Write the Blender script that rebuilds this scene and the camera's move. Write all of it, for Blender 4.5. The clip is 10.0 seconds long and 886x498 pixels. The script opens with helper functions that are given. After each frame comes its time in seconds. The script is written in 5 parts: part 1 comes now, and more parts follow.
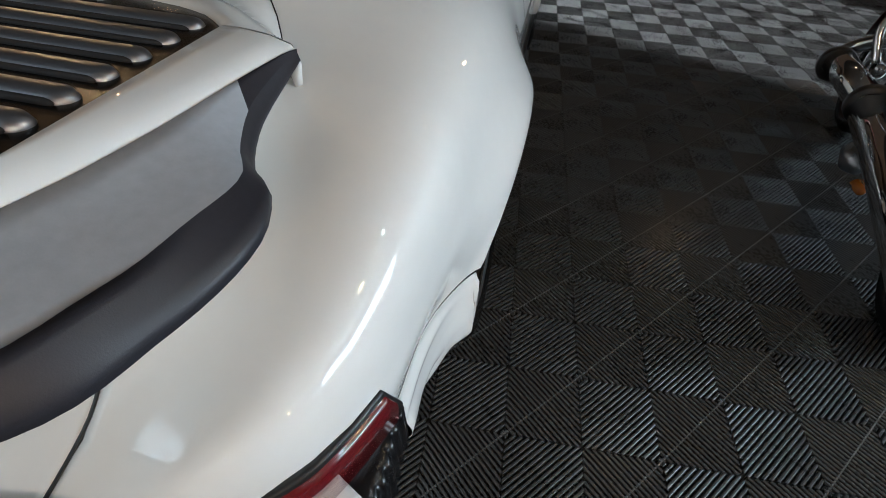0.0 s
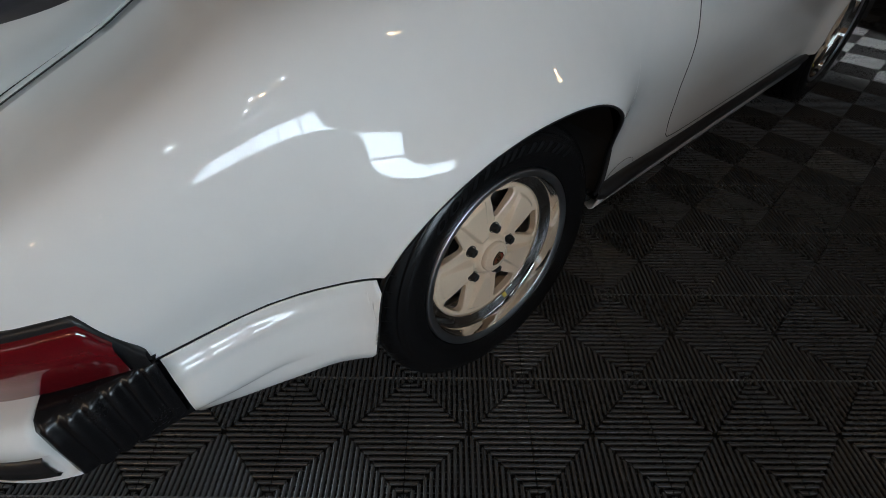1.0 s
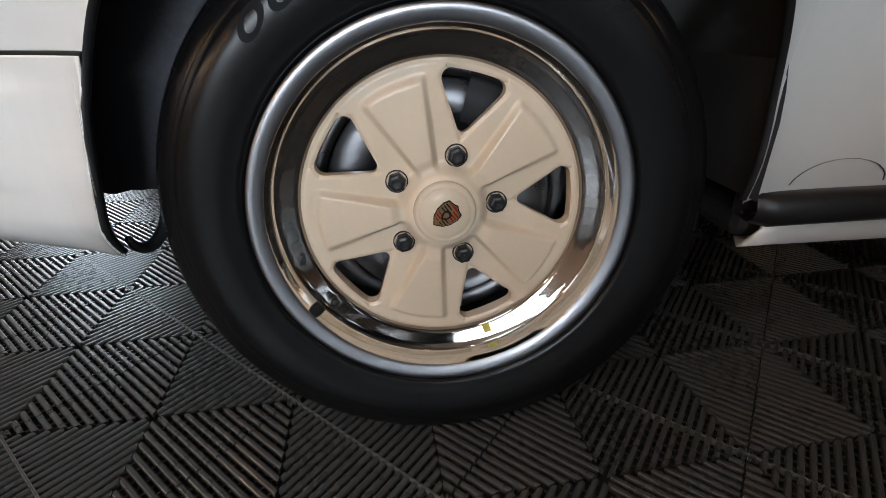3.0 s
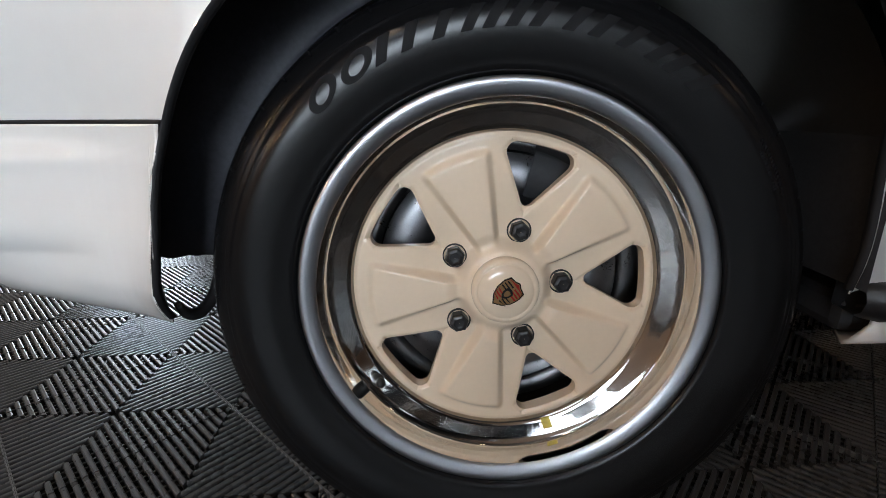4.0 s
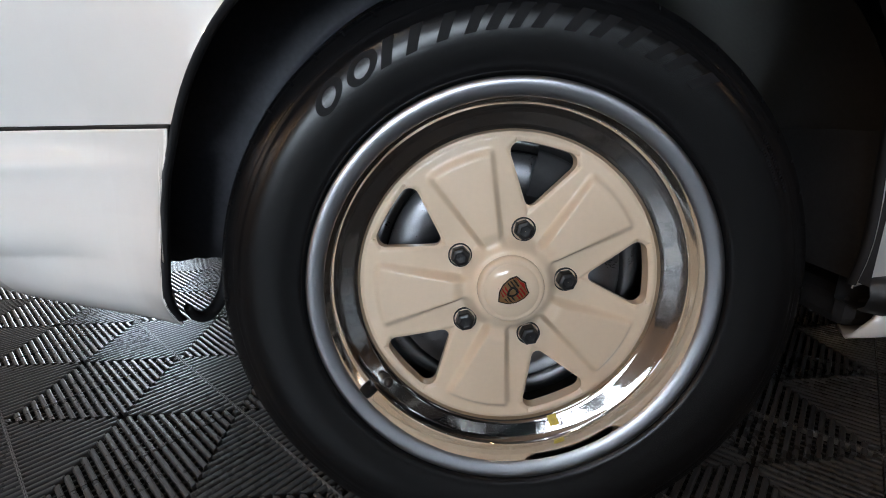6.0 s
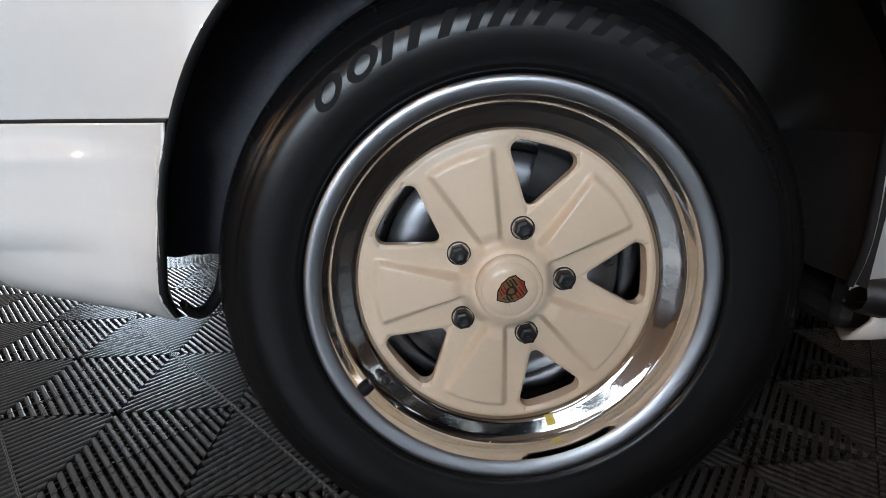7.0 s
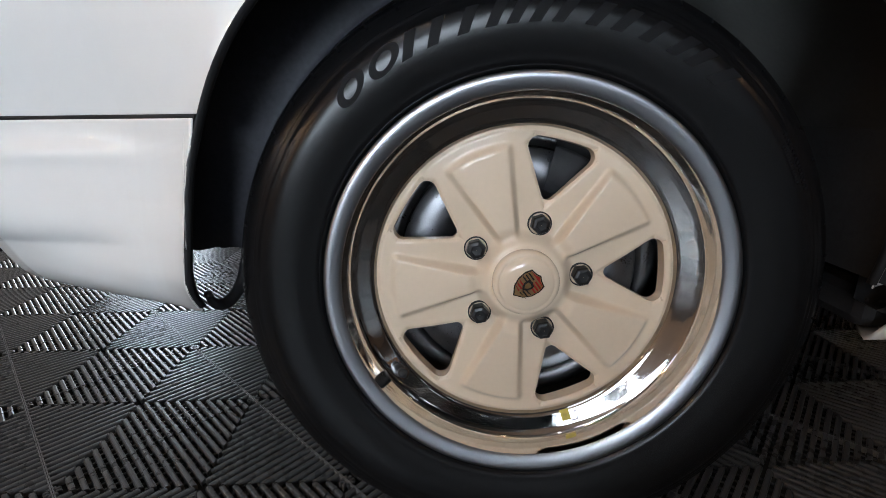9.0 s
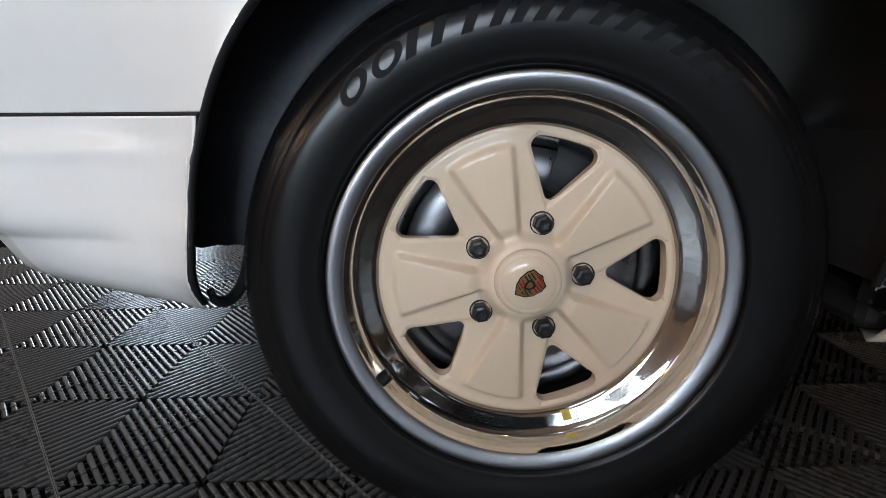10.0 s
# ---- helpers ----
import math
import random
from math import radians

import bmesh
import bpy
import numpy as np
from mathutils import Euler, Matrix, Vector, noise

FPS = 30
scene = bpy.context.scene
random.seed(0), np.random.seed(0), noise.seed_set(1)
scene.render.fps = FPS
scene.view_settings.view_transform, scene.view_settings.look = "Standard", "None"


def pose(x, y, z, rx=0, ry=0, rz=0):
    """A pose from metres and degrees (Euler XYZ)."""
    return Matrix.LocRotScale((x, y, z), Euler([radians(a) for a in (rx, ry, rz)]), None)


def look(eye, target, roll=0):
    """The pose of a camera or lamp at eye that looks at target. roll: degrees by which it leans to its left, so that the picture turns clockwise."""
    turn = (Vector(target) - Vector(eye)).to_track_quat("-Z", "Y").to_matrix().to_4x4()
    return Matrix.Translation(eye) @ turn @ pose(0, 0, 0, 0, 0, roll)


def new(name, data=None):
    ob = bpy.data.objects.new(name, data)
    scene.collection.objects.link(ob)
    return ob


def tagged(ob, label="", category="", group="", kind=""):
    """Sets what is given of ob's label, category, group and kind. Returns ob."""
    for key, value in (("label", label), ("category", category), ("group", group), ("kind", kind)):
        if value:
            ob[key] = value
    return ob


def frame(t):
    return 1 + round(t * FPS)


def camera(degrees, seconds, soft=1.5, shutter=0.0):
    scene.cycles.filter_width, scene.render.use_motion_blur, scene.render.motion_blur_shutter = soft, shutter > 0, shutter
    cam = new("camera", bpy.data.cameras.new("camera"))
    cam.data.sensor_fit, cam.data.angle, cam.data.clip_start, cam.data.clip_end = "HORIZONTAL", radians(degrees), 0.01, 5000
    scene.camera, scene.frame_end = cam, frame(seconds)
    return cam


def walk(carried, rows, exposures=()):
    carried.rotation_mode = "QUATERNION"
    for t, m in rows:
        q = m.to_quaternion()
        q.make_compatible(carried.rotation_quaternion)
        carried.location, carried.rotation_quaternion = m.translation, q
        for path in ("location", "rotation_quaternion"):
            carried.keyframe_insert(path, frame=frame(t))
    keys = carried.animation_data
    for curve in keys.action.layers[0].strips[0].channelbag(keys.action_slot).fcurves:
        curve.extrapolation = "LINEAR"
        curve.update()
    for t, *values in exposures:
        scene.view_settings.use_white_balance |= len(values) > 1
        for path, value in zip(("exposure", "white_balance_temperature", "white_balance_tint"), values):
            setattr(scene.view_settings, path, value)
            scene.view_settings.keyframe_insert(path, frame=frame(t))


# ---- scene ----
cam = camera(88.8, 10.0, 0.9)
PATH = [
    (0, (-0.944, -0.031, 1.162), (0.449, 0.215, -0.252), 3.8),
    (0.5, (-0.769, -0.246, 1.095), (0.471, 0.518, -0.275), 1.9),
    (1, (-0.569, -0.436, 1.02), (0.386, 0.667, -0.349), -0.1),
    (1.5, (-0.368, -0.489, 0.925), (0.323, 0.807, -0.433), -1.8),
    (2, (-0.18, -0.477, 0.807), (0.289, 0.965, -0.497), -2.2),
    (2.2, (-0.147, -0.491, 0.72), (0.235, 1.006, -0.55), -2.5),
    (3.3, (-0.035, -0.426, 0.493), (0.074, 1.43, -0.243), -0.4),
    (3.5, (-0.041, -0.414, 0.504), (0.039, 1.473, -0.155), -0.5),
    (4, (-0.067, -0.417, 0.495), (-0.07, 1.497, -0.085), -0.5),
    (4.5, (-0.078, -0.426, 0.502), (-0.091, 1.489, -0.074), -0.4),
    (5, (-0.075, -0.427, 0.504), (-0.077, 1.491, -0.061), -0.8),
    (5.5, (-0.072, -0.425, 0.498), (-0.081, 1.493, -0.069), -1.3),
    (7, (-0.074, -0.421, 0.492), (-0.068, 1.495, -0.081), -0.6),
    (7.5, (-0.084, -0.426, 0.494), (-0.098, 1.494, -0.065), 0.6),
    (8, (-0.08, -0.426, 0.49), (-0.114, 1.489, -0.088), 0.4),
    (8.5, (-0.08, -0.427, 0.489), (-0.123, 1.488, -0.085), -0.2),
    (9, (-0.079, -0.429, 0.488), (-0.13, 1.486, -0.084), -0.6),
    (9.5, (-0.079, -0.43, 0.488), (-0.138, 1.485, -0.084), -0.6),
    (10, (-0.079, -0.429, 0.488), (-0.139, 1.485, -0.088), -0.3),
]
EXPOSURES = [(0.0, 0.18, 5650, 3), (0.5, -0.22, 5650, 4), (1.0, -0.58, 5800, 6), (1.5, -0.38, 6150, 9), (2.0, -0.02, 6500, 11), (2.2, 0.04, 6500, 11), (3.3, 0.24, 6150, 11), (10.0, 0.24, 5980, 11)]
walk(cam, [(t, look(e, g, r)) for t, e, g, r in PATH], EXPOSURES)

# ---- light ----
world = bpy.data.worlds.new("world")
scene.world = world
world.use_nodes = True
wt = world.node_tree
sky = wt.nodes.new("ShaderNodeTexSky")
sky.sky_type, sky.sun_disc, sky.sun_elevation, sky.sun_rotation = "NISHITA", False, radians(40), radians(200)
wt.links.new(sky.outputs[0], wt.nodes["Background"].inputs[0])
wt.nodes["Background"].inputs[1].default_value = 0.1


def area_lamp(name, m, w, h, watts, colour, spread=180):
    data = bpy.data.lights.new(name, "AREA")
    data.shape, data.size, data.size_y = "RECTANGLE", w, h
    data.energy, data.color, data.spread = watts, colour, radians(spread)
    ob = new(name, data)
    ob.matrix_world = m
    return ob


DAY = (0.86, 0.95, 1.0)
WARM = (1.0, 0.60, 0.28)
# daylight in the openings of the side walls; the rear one is an added fill
area_lamp("daylight_side", look((-0.8, -4.74, 1.40), (-0.8, 0, 1.0)), 2.6, 1.0, 35, DAY, 80)
area_lamp("rear_fill", look((-4.74, -1.2, 2.15), (0, -1.2, 1.6)), 4.0, 0.9, 8, DAY)
area_lamp("daylight_far", look((-3.65, 4.74, 1.3), (-3.65, 0, 1.3)), 1.4, 2.5, 110, DAY)
area_lamp("daylight_slant", look((2.25, -4.76, 1.4), (2.25 + 0.37, -4.76 + 0.93, 1.4 - 0.36)), 2.4, 2.0, 62, (1.0, 0.96, 0.90), 5)
area_lamp("daylight_tall", look((2.25, -4.72, 1.4), (2.25, 0, 1.4)), 2.4, 2.0, 6, DAY)


# ---- materials ----
def material(name, base, rough=0.5, metal=0.0, coat=0.0, coat_rough=0.03, var=0.06, scale=8.0, bump=0.0, bump_scale=300.0, rough_var=0.0, spec=0.5, sheen=0.0, stains=0.0):
    """A node material with two scales of variation in tone, gloss and fine relief."""
    m = bpy.data.materials.new(name)
    m.use_nodes = True
    t = m.node_tree
    p = t.nodes["Principled BSDF"]
    tc = t.nodes.new("ShaderNodeTexCoord")
    n1, n2 = t.nodes.new("ShaderNodeTexNoise"), t.nodes.new("ShaderNodeTexNoise")
    n1.inputs["Scale"].default_value, n2.inputs["Scale"].default_value = scale, scale * 14
    n1.inputs["Detail"].default_value, n2.inputs["Detail"].default_value = 3, 4
    for n in (n1, n2):
        t.links.new(tc.outputs["Object"], n.inputs["Vector"])
    mix = t.nodes.new("ShaderNodeMath")
    mix.operation = "MULTIPLY_ADD"
    mix.inputs[1].default_value = 0.5
    half = t.nodes.new("ShaderNodeMath")
    half.operation = "MULTIPLY"
    half.inputs[1].default_value = 0.5
    t.links.new(n2.outputs["Fac"], half.inputs[0])
    t.links.new(n1.outputs["Fac"], mix.inputs[0])
    t.links.new(half.outputs[0], mix.inputs[2])
    ramp = t.nodes.new("ShaderNodeValToRGB")
    ramp.color_ramp.elements[0].position, ramp.color_ramp.elements[1].position = 0.3, 0.7
    ramp.color_ramp.elements[0].color = (*[c * (1 - var) for c in base], 1)
    ramp.color_ramp.elements[1].color = (*[min(1, c * (1 + var)) for c in base], 1)
    t.links.new(mix.outputs[0], ramp.inputs[0])
    t.links.new(ramp.outputs[0], p.inputs["Base Color"])
    p.inputs["Metallic"].default_value = metal
    p.inputs["Specular IOR Level"].default_value = spec
    p.inputs["Coat Weight"].default_value = coat
    p.inputs["Coat Roughness"].default_value = coat_rough
    if rough_var:
        mr = t.nodes.new("ShaderNodeMapRange")
        mr.inputs["From Min"].default_value, mr.inputs["From Max"].default_value = 0.3, 0.7
        mr.inputs["To Min"].default_value, mr.inputs["To Max"].default_value = max(0.02, rough - rough_var), rough + rough_var
        t.links.new(mix.outputs[0], mr.inputs["Value"])
        t.links.new(mr.outputs[0], p.inputs["Roughness"])
    else:
        p.inputs["Roughness"].default_value = rough
    if bump:
        nb = t.nodes.new("ShaderNodeTexNoise")
        nb.inputs["Scale"].default_value, nb.inputs["Detail"].default_value = bump_scale, 4
        t.links.new(tc.outputs["Object"], nb.inputs["Vector"])
        b = t.nodes.new("ShaderNodeBump")
        b.inputs["Strength"].default_value, b.inputs["Distance"].default_value = bump, 0.002
        t.links.new(nb.outputs["Fac"], b.inputs["Height"])
        t.links.new(b.outputs[0], p.inputs["Normal"])
    return m


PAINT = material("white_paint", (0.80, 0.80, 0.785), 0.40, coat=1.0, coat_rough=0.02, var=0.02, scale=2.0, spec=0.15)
# wheel is white; the warm, shaded light on it is put into this cream
WHEEL_PAINT = material("warm_shaded_wheel_paint", (0.70, 0.565, 0.42), 0.45, coat=0.8, coat_rough=0.03, var=0.025, scale=12, bump=0.012, bump_scale=140, spec=0.12)
POLISHED = material("polished_alloy", (0.80, 0.79, 0.77), 0.055, metal=1.0, var=0.05, scale=20, rough_var=0.02, bump=0.03, bump_scale=90)
BRUSHED = material("brushed_alloy", (0.44, 0.45, 0.475), 0.34, metal=1.0, var=0.03, scale=30, rough_var=0.01)
SATIN = material("satin_alloy", (0.55, 0.55, 0.56), 0.30, metal=1.0, var=0.08, scale=25, rough_var=0.06)
RUBBER = material("tyre_rubber", (0.006, 0.006, 0.0065), 0.26, var=0.15, scale=9, rough_var=0.012, bump=0.012, bump_scale=700, spec=0.33)
TREAD = material("tread_rubber", (0.016, 0.0155, 0.015), 0.50, var=0.25, scale=20, rough_var=0.10, bump=0.2, bump_scale=350)
LETTER = material("raised_letter_rubber", (0.008, 0.008, 0.009), 0.55, var=0.2, scale=60, spec=0.12)
PALE_WING = material("dusty_inner_wing_paint", (0.62, 0.62, 0.58), 0.6, var=0.2, scale=9, bump=0.05, bump_scale=80)
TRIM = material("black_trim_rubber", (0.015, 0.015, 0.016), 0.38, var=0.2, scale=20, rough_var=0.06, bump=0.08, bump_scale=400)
BELLOWS = material("black_bellows_rubber", (0.007, 0.007, 0.008), 0.24, var=0.2, scale=20, rough_var=0.05, spec=0.4)
LOUVRE = material("dark_grille_metal", (0.42, 0.435, 0.475), 0.36, metal=1.0, var=0.06, scale=20)
PLATE = material("grille_plate_metal", (0.10, 0.098, 0.096), 0.24, metal=1.0, var=0.15, scale=25)
GLOSS_BLACK = material("gloss_black", (0.014, 0.013, 0.013), 0.18, var=0.1, scale=20)
INNER = material("inner_wing_plastic", (0.03, 0.029, 0.028), 0.28, var=0.3, scale=12, bump=0.05, bump_scale=60)
RAMP = material("spoiler_sheen_grey", (0.40, 0.42, 0.455), 0.36, var=0.10, scale=6, bump=0.04, bump_scale=500)
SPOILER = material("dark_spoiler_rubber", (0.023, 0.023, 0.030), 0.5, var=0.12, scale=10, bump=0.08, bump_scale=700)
LINER = material("blue_black_liner", (0.062, 0.064, 0.078), 0.6, var=0.25, scale=14, bump=0.15, bump_scale=120)
BLACK = material("black_underbody", (0.024, 0.024, 0.026), 0.7, var=0.3, scale=15, bump=0.3, bump_scale=90)
PLASTIC = material("floor_plastic", (0.057, 0.0565, 0.057), 0.28, var=0.14, scale=5, rough_var=0.025, bump=0.04, bump_scale=260)
FLOOR_BASE = material("floor_base", (0.012, 0.012, 0.012), 0.8, var=0.3, scale=30)
JOINT = material("pale_joint_plastic", (0.15, 0.15, 0.15), 0.55, var=0.35, scale=40)
RED = material("red_lens", (0.12, 0.003, 0.007), 0.12, coat=1.0, var=0.15, scale=30, bump=0.15, bump_scale=160)
PALE_LENS = material("pale_lens", (0.42, 0.22, 0.19), 0.15, coat=1.0, var=0.1, scale=30)
LUG = material("black_lug_metal", (0.018, 0.018, 0.019), 0.36, metal=0.3, var=0.3, scale=90, rough_var=0.1)
CHROME = material("chrome", (0.80, 0.80, 0.80), 0.05, metal=1.0, var=0.03, scale=15)
DISC = material("brake_disc_steel", (0.20, 0.20, 0.21), 0.32, metal=1.0, var=0.2, scale=40, rough_var=0.08)
GLASS = material("dark_glass", (0.01, 0.011, 0.012), 0.04, var=0.1, scale=3)
WALL = material("dark_wall_paint", (0.24, 0.18, 0.135), 0.8, var=0.15, scale=2.5, bump=0.1, bump_scale=60)
CEILING = material("ceiling_paint", (0.13, 0.125, 0.12), 0.9, var=0.1, scale=2)
GOLD = material("enamel_gold", (0.20, 0.115, 0.045), 0.3, metal=0.5, var=0.2, scale=200)
ENAMEL_RED = material("enamel_red", (0.26, 0.016, 0.014), 0.25, var=0.2, scale=200)
ENAMEL_BLACK = material("enamel_black", (0.012, 0.011, 0.010), 0.25, var=0.2, scale=200)
YELLOW = material("yellow_patch_colour", (0.62, 0.50, 0.08), 0.5, var=0.3, scale=160)
LENS_AMBER = material("amber_lens", (0.50, 0.16, 0.02), 0.15, coat=1.0, var=0.1, scale=40)
DARK_RED = material("dark_red_paint", (0.05, 0.008, 0.008), 0.3, coat=1.0, var=0.1, scale=3)
BULB = bpy.data.materials.new("warm_bulb")
BULB.use_nodes = True
BULB.node_tree.nodes["Principled BSDF"].inputs["Emission Color"].default_value = (1.0, 0.62, 0.30, 1)
BULB.node_tree.nodes["Principled BSDF"].inputs["Emission Strength"].default_value = 60
PANEL_GLOW = bpy.data.materials.new("panel_glow")
PANEL_GLOW.use_nodes = True
PANEL_GLOW.node_tree.nodes["Principled BSDF"].inputs["Emission Color"].default_value = (0.90, 0.96, 1.0, 1)
PANEL_GLOW.node_tree.nodes["Principled BSDF"].inputs["Emission Strength"].default_value = 40
DIFFUSER = bpy.data.materials.new("soft_diffuser_glow")
DIFFUSER.use_nodes = True
DIFFUSER.node_tree.nodes["Principled BSDF"].inputs["Emission Color"].default_value = (0.82, 0.91, 1.0, 1)
DIFFUSER.node_tree.nodes["Principled BSDF"].inputs["Emission Strength"].default_value = 3.5
DAYGLOW = bpy.data.materials.new("bright_outdoors")
DAYGLOW.use_nodes = True
_p = DAYGLOW.node_tree.nodes["Principled BSDF"]
_n = DAYGLOW.node_tree.nodes.new("ShaderNodeTexNoise")
_n.inputs["Scale"].default_value, _n.inputs["Detail"].default_value = 0.35, 4
_r = DAYGLOW.node_tree.nodes.new("ShaderNodeValToRGB")
_r.color_ramp.elements[0].position, _r.color_ramp.elements[1].position = 0.35, 0.6
_r.color_ramp.elements[0].color, _r.color_ramp.elements[1].color = (0.62, 0.69, 0.70, 1), (0.86, 0.95, 1.0, 1)
DAYGLOW.node_tree.links.new(_n.outputs["Fac"], _r.inputs[0])
DAYGLOW.node_tree.links.new(_r.outputs[0], _p.inputs["Emission Color"])
_p.inputs["Emission Strength"].default_value = 0.9


# ---- mesh helpers ----
def part(name, bm, mat, parent=None, label="", smooth=True, recalc=True):
    if recalc:
        bmesh.ops.recalc_face_normals(bm, faces=bm.faces)
    me = bpy.data.meshes.new(name)
    bm.to_mesh(me)
    bm.free()
    for pg in me.polygons:
        pg.use_smooth = smooth
    for mm in (mat if isinstance(mat, (list, tuple)) else [mat]):
        me.materials.append(mm)
    ob = new(name, me)
    ob.parent = parent
    if label:
        ob["label"] = label
    return ob


def soften(ob, width, segments=2, angle=35):
    md = ob.modifiers.new("bevel", "BEVEL")
    md.width, md.segments, md.limit_method, md.angle_limit = width, segments, "ANGLE", radians(angle)
    return ob


def sharp(ob, degrees=40):
    ob.data.set_sharp_from_angle(angle=radians(degrees))
    return ob


def thing(name, m, label, category, group="", kind=""):
    ob = new(name)
    ob.empty_display_size = 0.1
    ob.matrix_world = m
    return tagged(ob, label, category, group, kind)


def box(bm, lo, hi, m=None):
    r = bmesh.ops.create_cube(bm, size=1)
    for v in r["verts"]:
        v.co = Vector([(a + b) / 2 + c * (b - a) for a, b, c in zip(lo, hi, v.co)])
        if m:
            v.co = m @ v.co
    return r["verts"]


def boxes(*lohi):
    bm = bmesh.new()
    for lo, hi in lohi:
        box(bm, lo, hi)
    return bm


def loft(rows, closed_u=False, closed_v=False, bm=None):
    """A sheet through rows of points; closed_u joins the last row to the first, closed_v the ends of each row."""
    bm = bm or bmesh.new()
    vs = [[bm.verts.new(p) for p in r] for r in rows]
    nu, nv = len(vs), len(vs[0])
    for i in range(nu if closed_u else nu - 1):
        for j in range(nv if closed_v else nv - 1):
            a, b = vs[i], vs[(i + 1) % nu]
            q = [a[j], b[j], b[(j + 1) % nv], a[(j + 1) % nv]]
            if len({id(v) for v in q}) == 4:
                bm.faces.new(q)
    return bm


def lathe(profile, n=96, bm=None, closed=False):
    """Turns (radius, depth) about the y axis."""
    rows = [[(r * math.cos(a), d, r * math.sin(a)) for r, d in profile] for a in (2 * math.pi * k / n for k in range(n))]
    return loft(rows, closed_u=True, closed_v=closed, bm=bm)


def tube(points, radius, n=10, bm=None):
    """A round bar along a line of points."""
    bm = bm or bmesh.new()
    P = [Vector(p) for p in points]
    rows = []
    for i, p in enumerate(P):
        d = (P[min(i + 1, len(P) - 1)] - P[max(i - 1, 0)]).normalized()
        s = d.cross(Vector((0, 0, 1)))
        if s.length < 0.05:
            s = d.cross(Vector((0, 1, 0)))
        s.normalize()
        u = s.cross(d)
        r = radius[i] if isinstance(radius, (list, tuple)) else radius
        rows.append([p + r * (math.cos(a) * s + math.sin(a) * u) for a in (2 * math.pi * k / n for k in range(n))])
    loft(rows, closed_v=True, bm=bm)
    c = [bm.verts.new(P[0]), bm.verts.new(P[-1])]
    bm.verts.ensure_lookup_table()
    base = len(bm.verts) - 2 - len(P) * n
    for k in range(n):
        bm.faces.new((bm.verts[base + k], bm.verts[base + (k + 1) % n], c[0]))
        o = base + (len(P) - 1) * n
        bm.faces.new((bm.verts[o + k], bm.verts[o + (k + 1) % n], c[1]))
    return bm


def spline(pts, n):
    """n points along a smooth curve through pts, evenly spaced by length."""
    P = np.array(pts, float)
    P = np.vstack([2 * P[0] - P[1], P, 2 * P[-1] - P[-2]])
    out = []
    for i in range(1, len(P) - 2):
        for k in range(24):
            t = k / 24
            a, b, c, d = P[i - 1], P[i], P[i + 1], P[i + 2]
            out.append(0.5 * (2 * b + (c - a) * t + (2 * a - 5 * b + 4 * c - d) * t * t + (3 * b - a - 3 * c + d) * t ** 3))
    out.append(P[-2])
    out = np.array(out)
    s = np.concatenate([[0], np.cumsum(np.linalg.norm(np.diff(out, axis=0), axis=1))])
    u = np.linspace(0, s[-1], n)
    return np.stack([np.interp(u, s, out[:, k]) for k in range(out.shape[1])], 1)


def smooth01(t):
    t = min(1.0, max(0.0, t))
    return t * t * (3 - 2 * t)


# ---- the room ----
X0, X1, Y0, Y1, ZC = -4.5, 7.0, -4.5, 4.5, 2.9


def wall_with_opening(name, axis, at, lo, hi, opening, label):
    """A 0.2 m thick wall across one axis, with one opening (a0, a1, z0, z1) through it."""
    bm = bmesh.new()
    a0, a1, z0, z1 = opening
    sgn = 0.2 if at > 0 else -0.2

    def slab(p, q, za, zb):
        if q - p < 0.01 or zb - za < 0.01:
            return
        if axis == "y":
            box(bm, (p, min(at, at + sgn), za), (q, max(at, at + sgn), zb))
        else:
            box(bm, (min(at, at + sgn), p, za), (max(at, at + sgn), q, zb))
    slab(lo, a0, 0, ZC)
    slab(a1, hi, 0, ZC)
    slab(a0, a1, 0, z0)
    slab(a0, a1, z1, ZC)
    return tagged(part(name, bm, WALL, smooth=False), label, "wall", kind="structure")


wall_with_opening("wall_south_1", "y", Y0, X0, 0.75, (-2.1, 0.5, 0.90, 1.90), "dark painted garage wall with a wide glazed opening")
wall_with_opening("wall_south_2", "y", Y0, 0.75, X1, (1.0, 3.5, 0.35, 2.45), "dark painted garage wall with a tall opening")
wall_with_opening("wall_north", "y", Y1, X0, X1, (-4.35, -2.95, 0.0, 2.55), "dark painted garage wall with an open gateway")
# unseen west wall; its high opening is added to hold the rear fill lamp
wall_with_opening("wall_west", "x", X0, Y0 - 0.2, Y1 + 0.2, (-3.2, 0.8, 1.7, 2.6), "dark painted garage wall with an added high opening for fill light")
wall_with_opening("wall_east", "x", X1, Y0 - 0.2, Y1 + 0.2, (0, 0, 0, 0), "dark painted garage end wall")
bm = bmesh.new()
box(bm, (X0 - .2, Y0 - .2, ZC), (X1 + .2, Y1 + .2, ZC + .15))
tagged(part("ceiling", bm, CEILING, smooth=False), "plain dark painted garage ceiling", "ceiling", kind="structure")


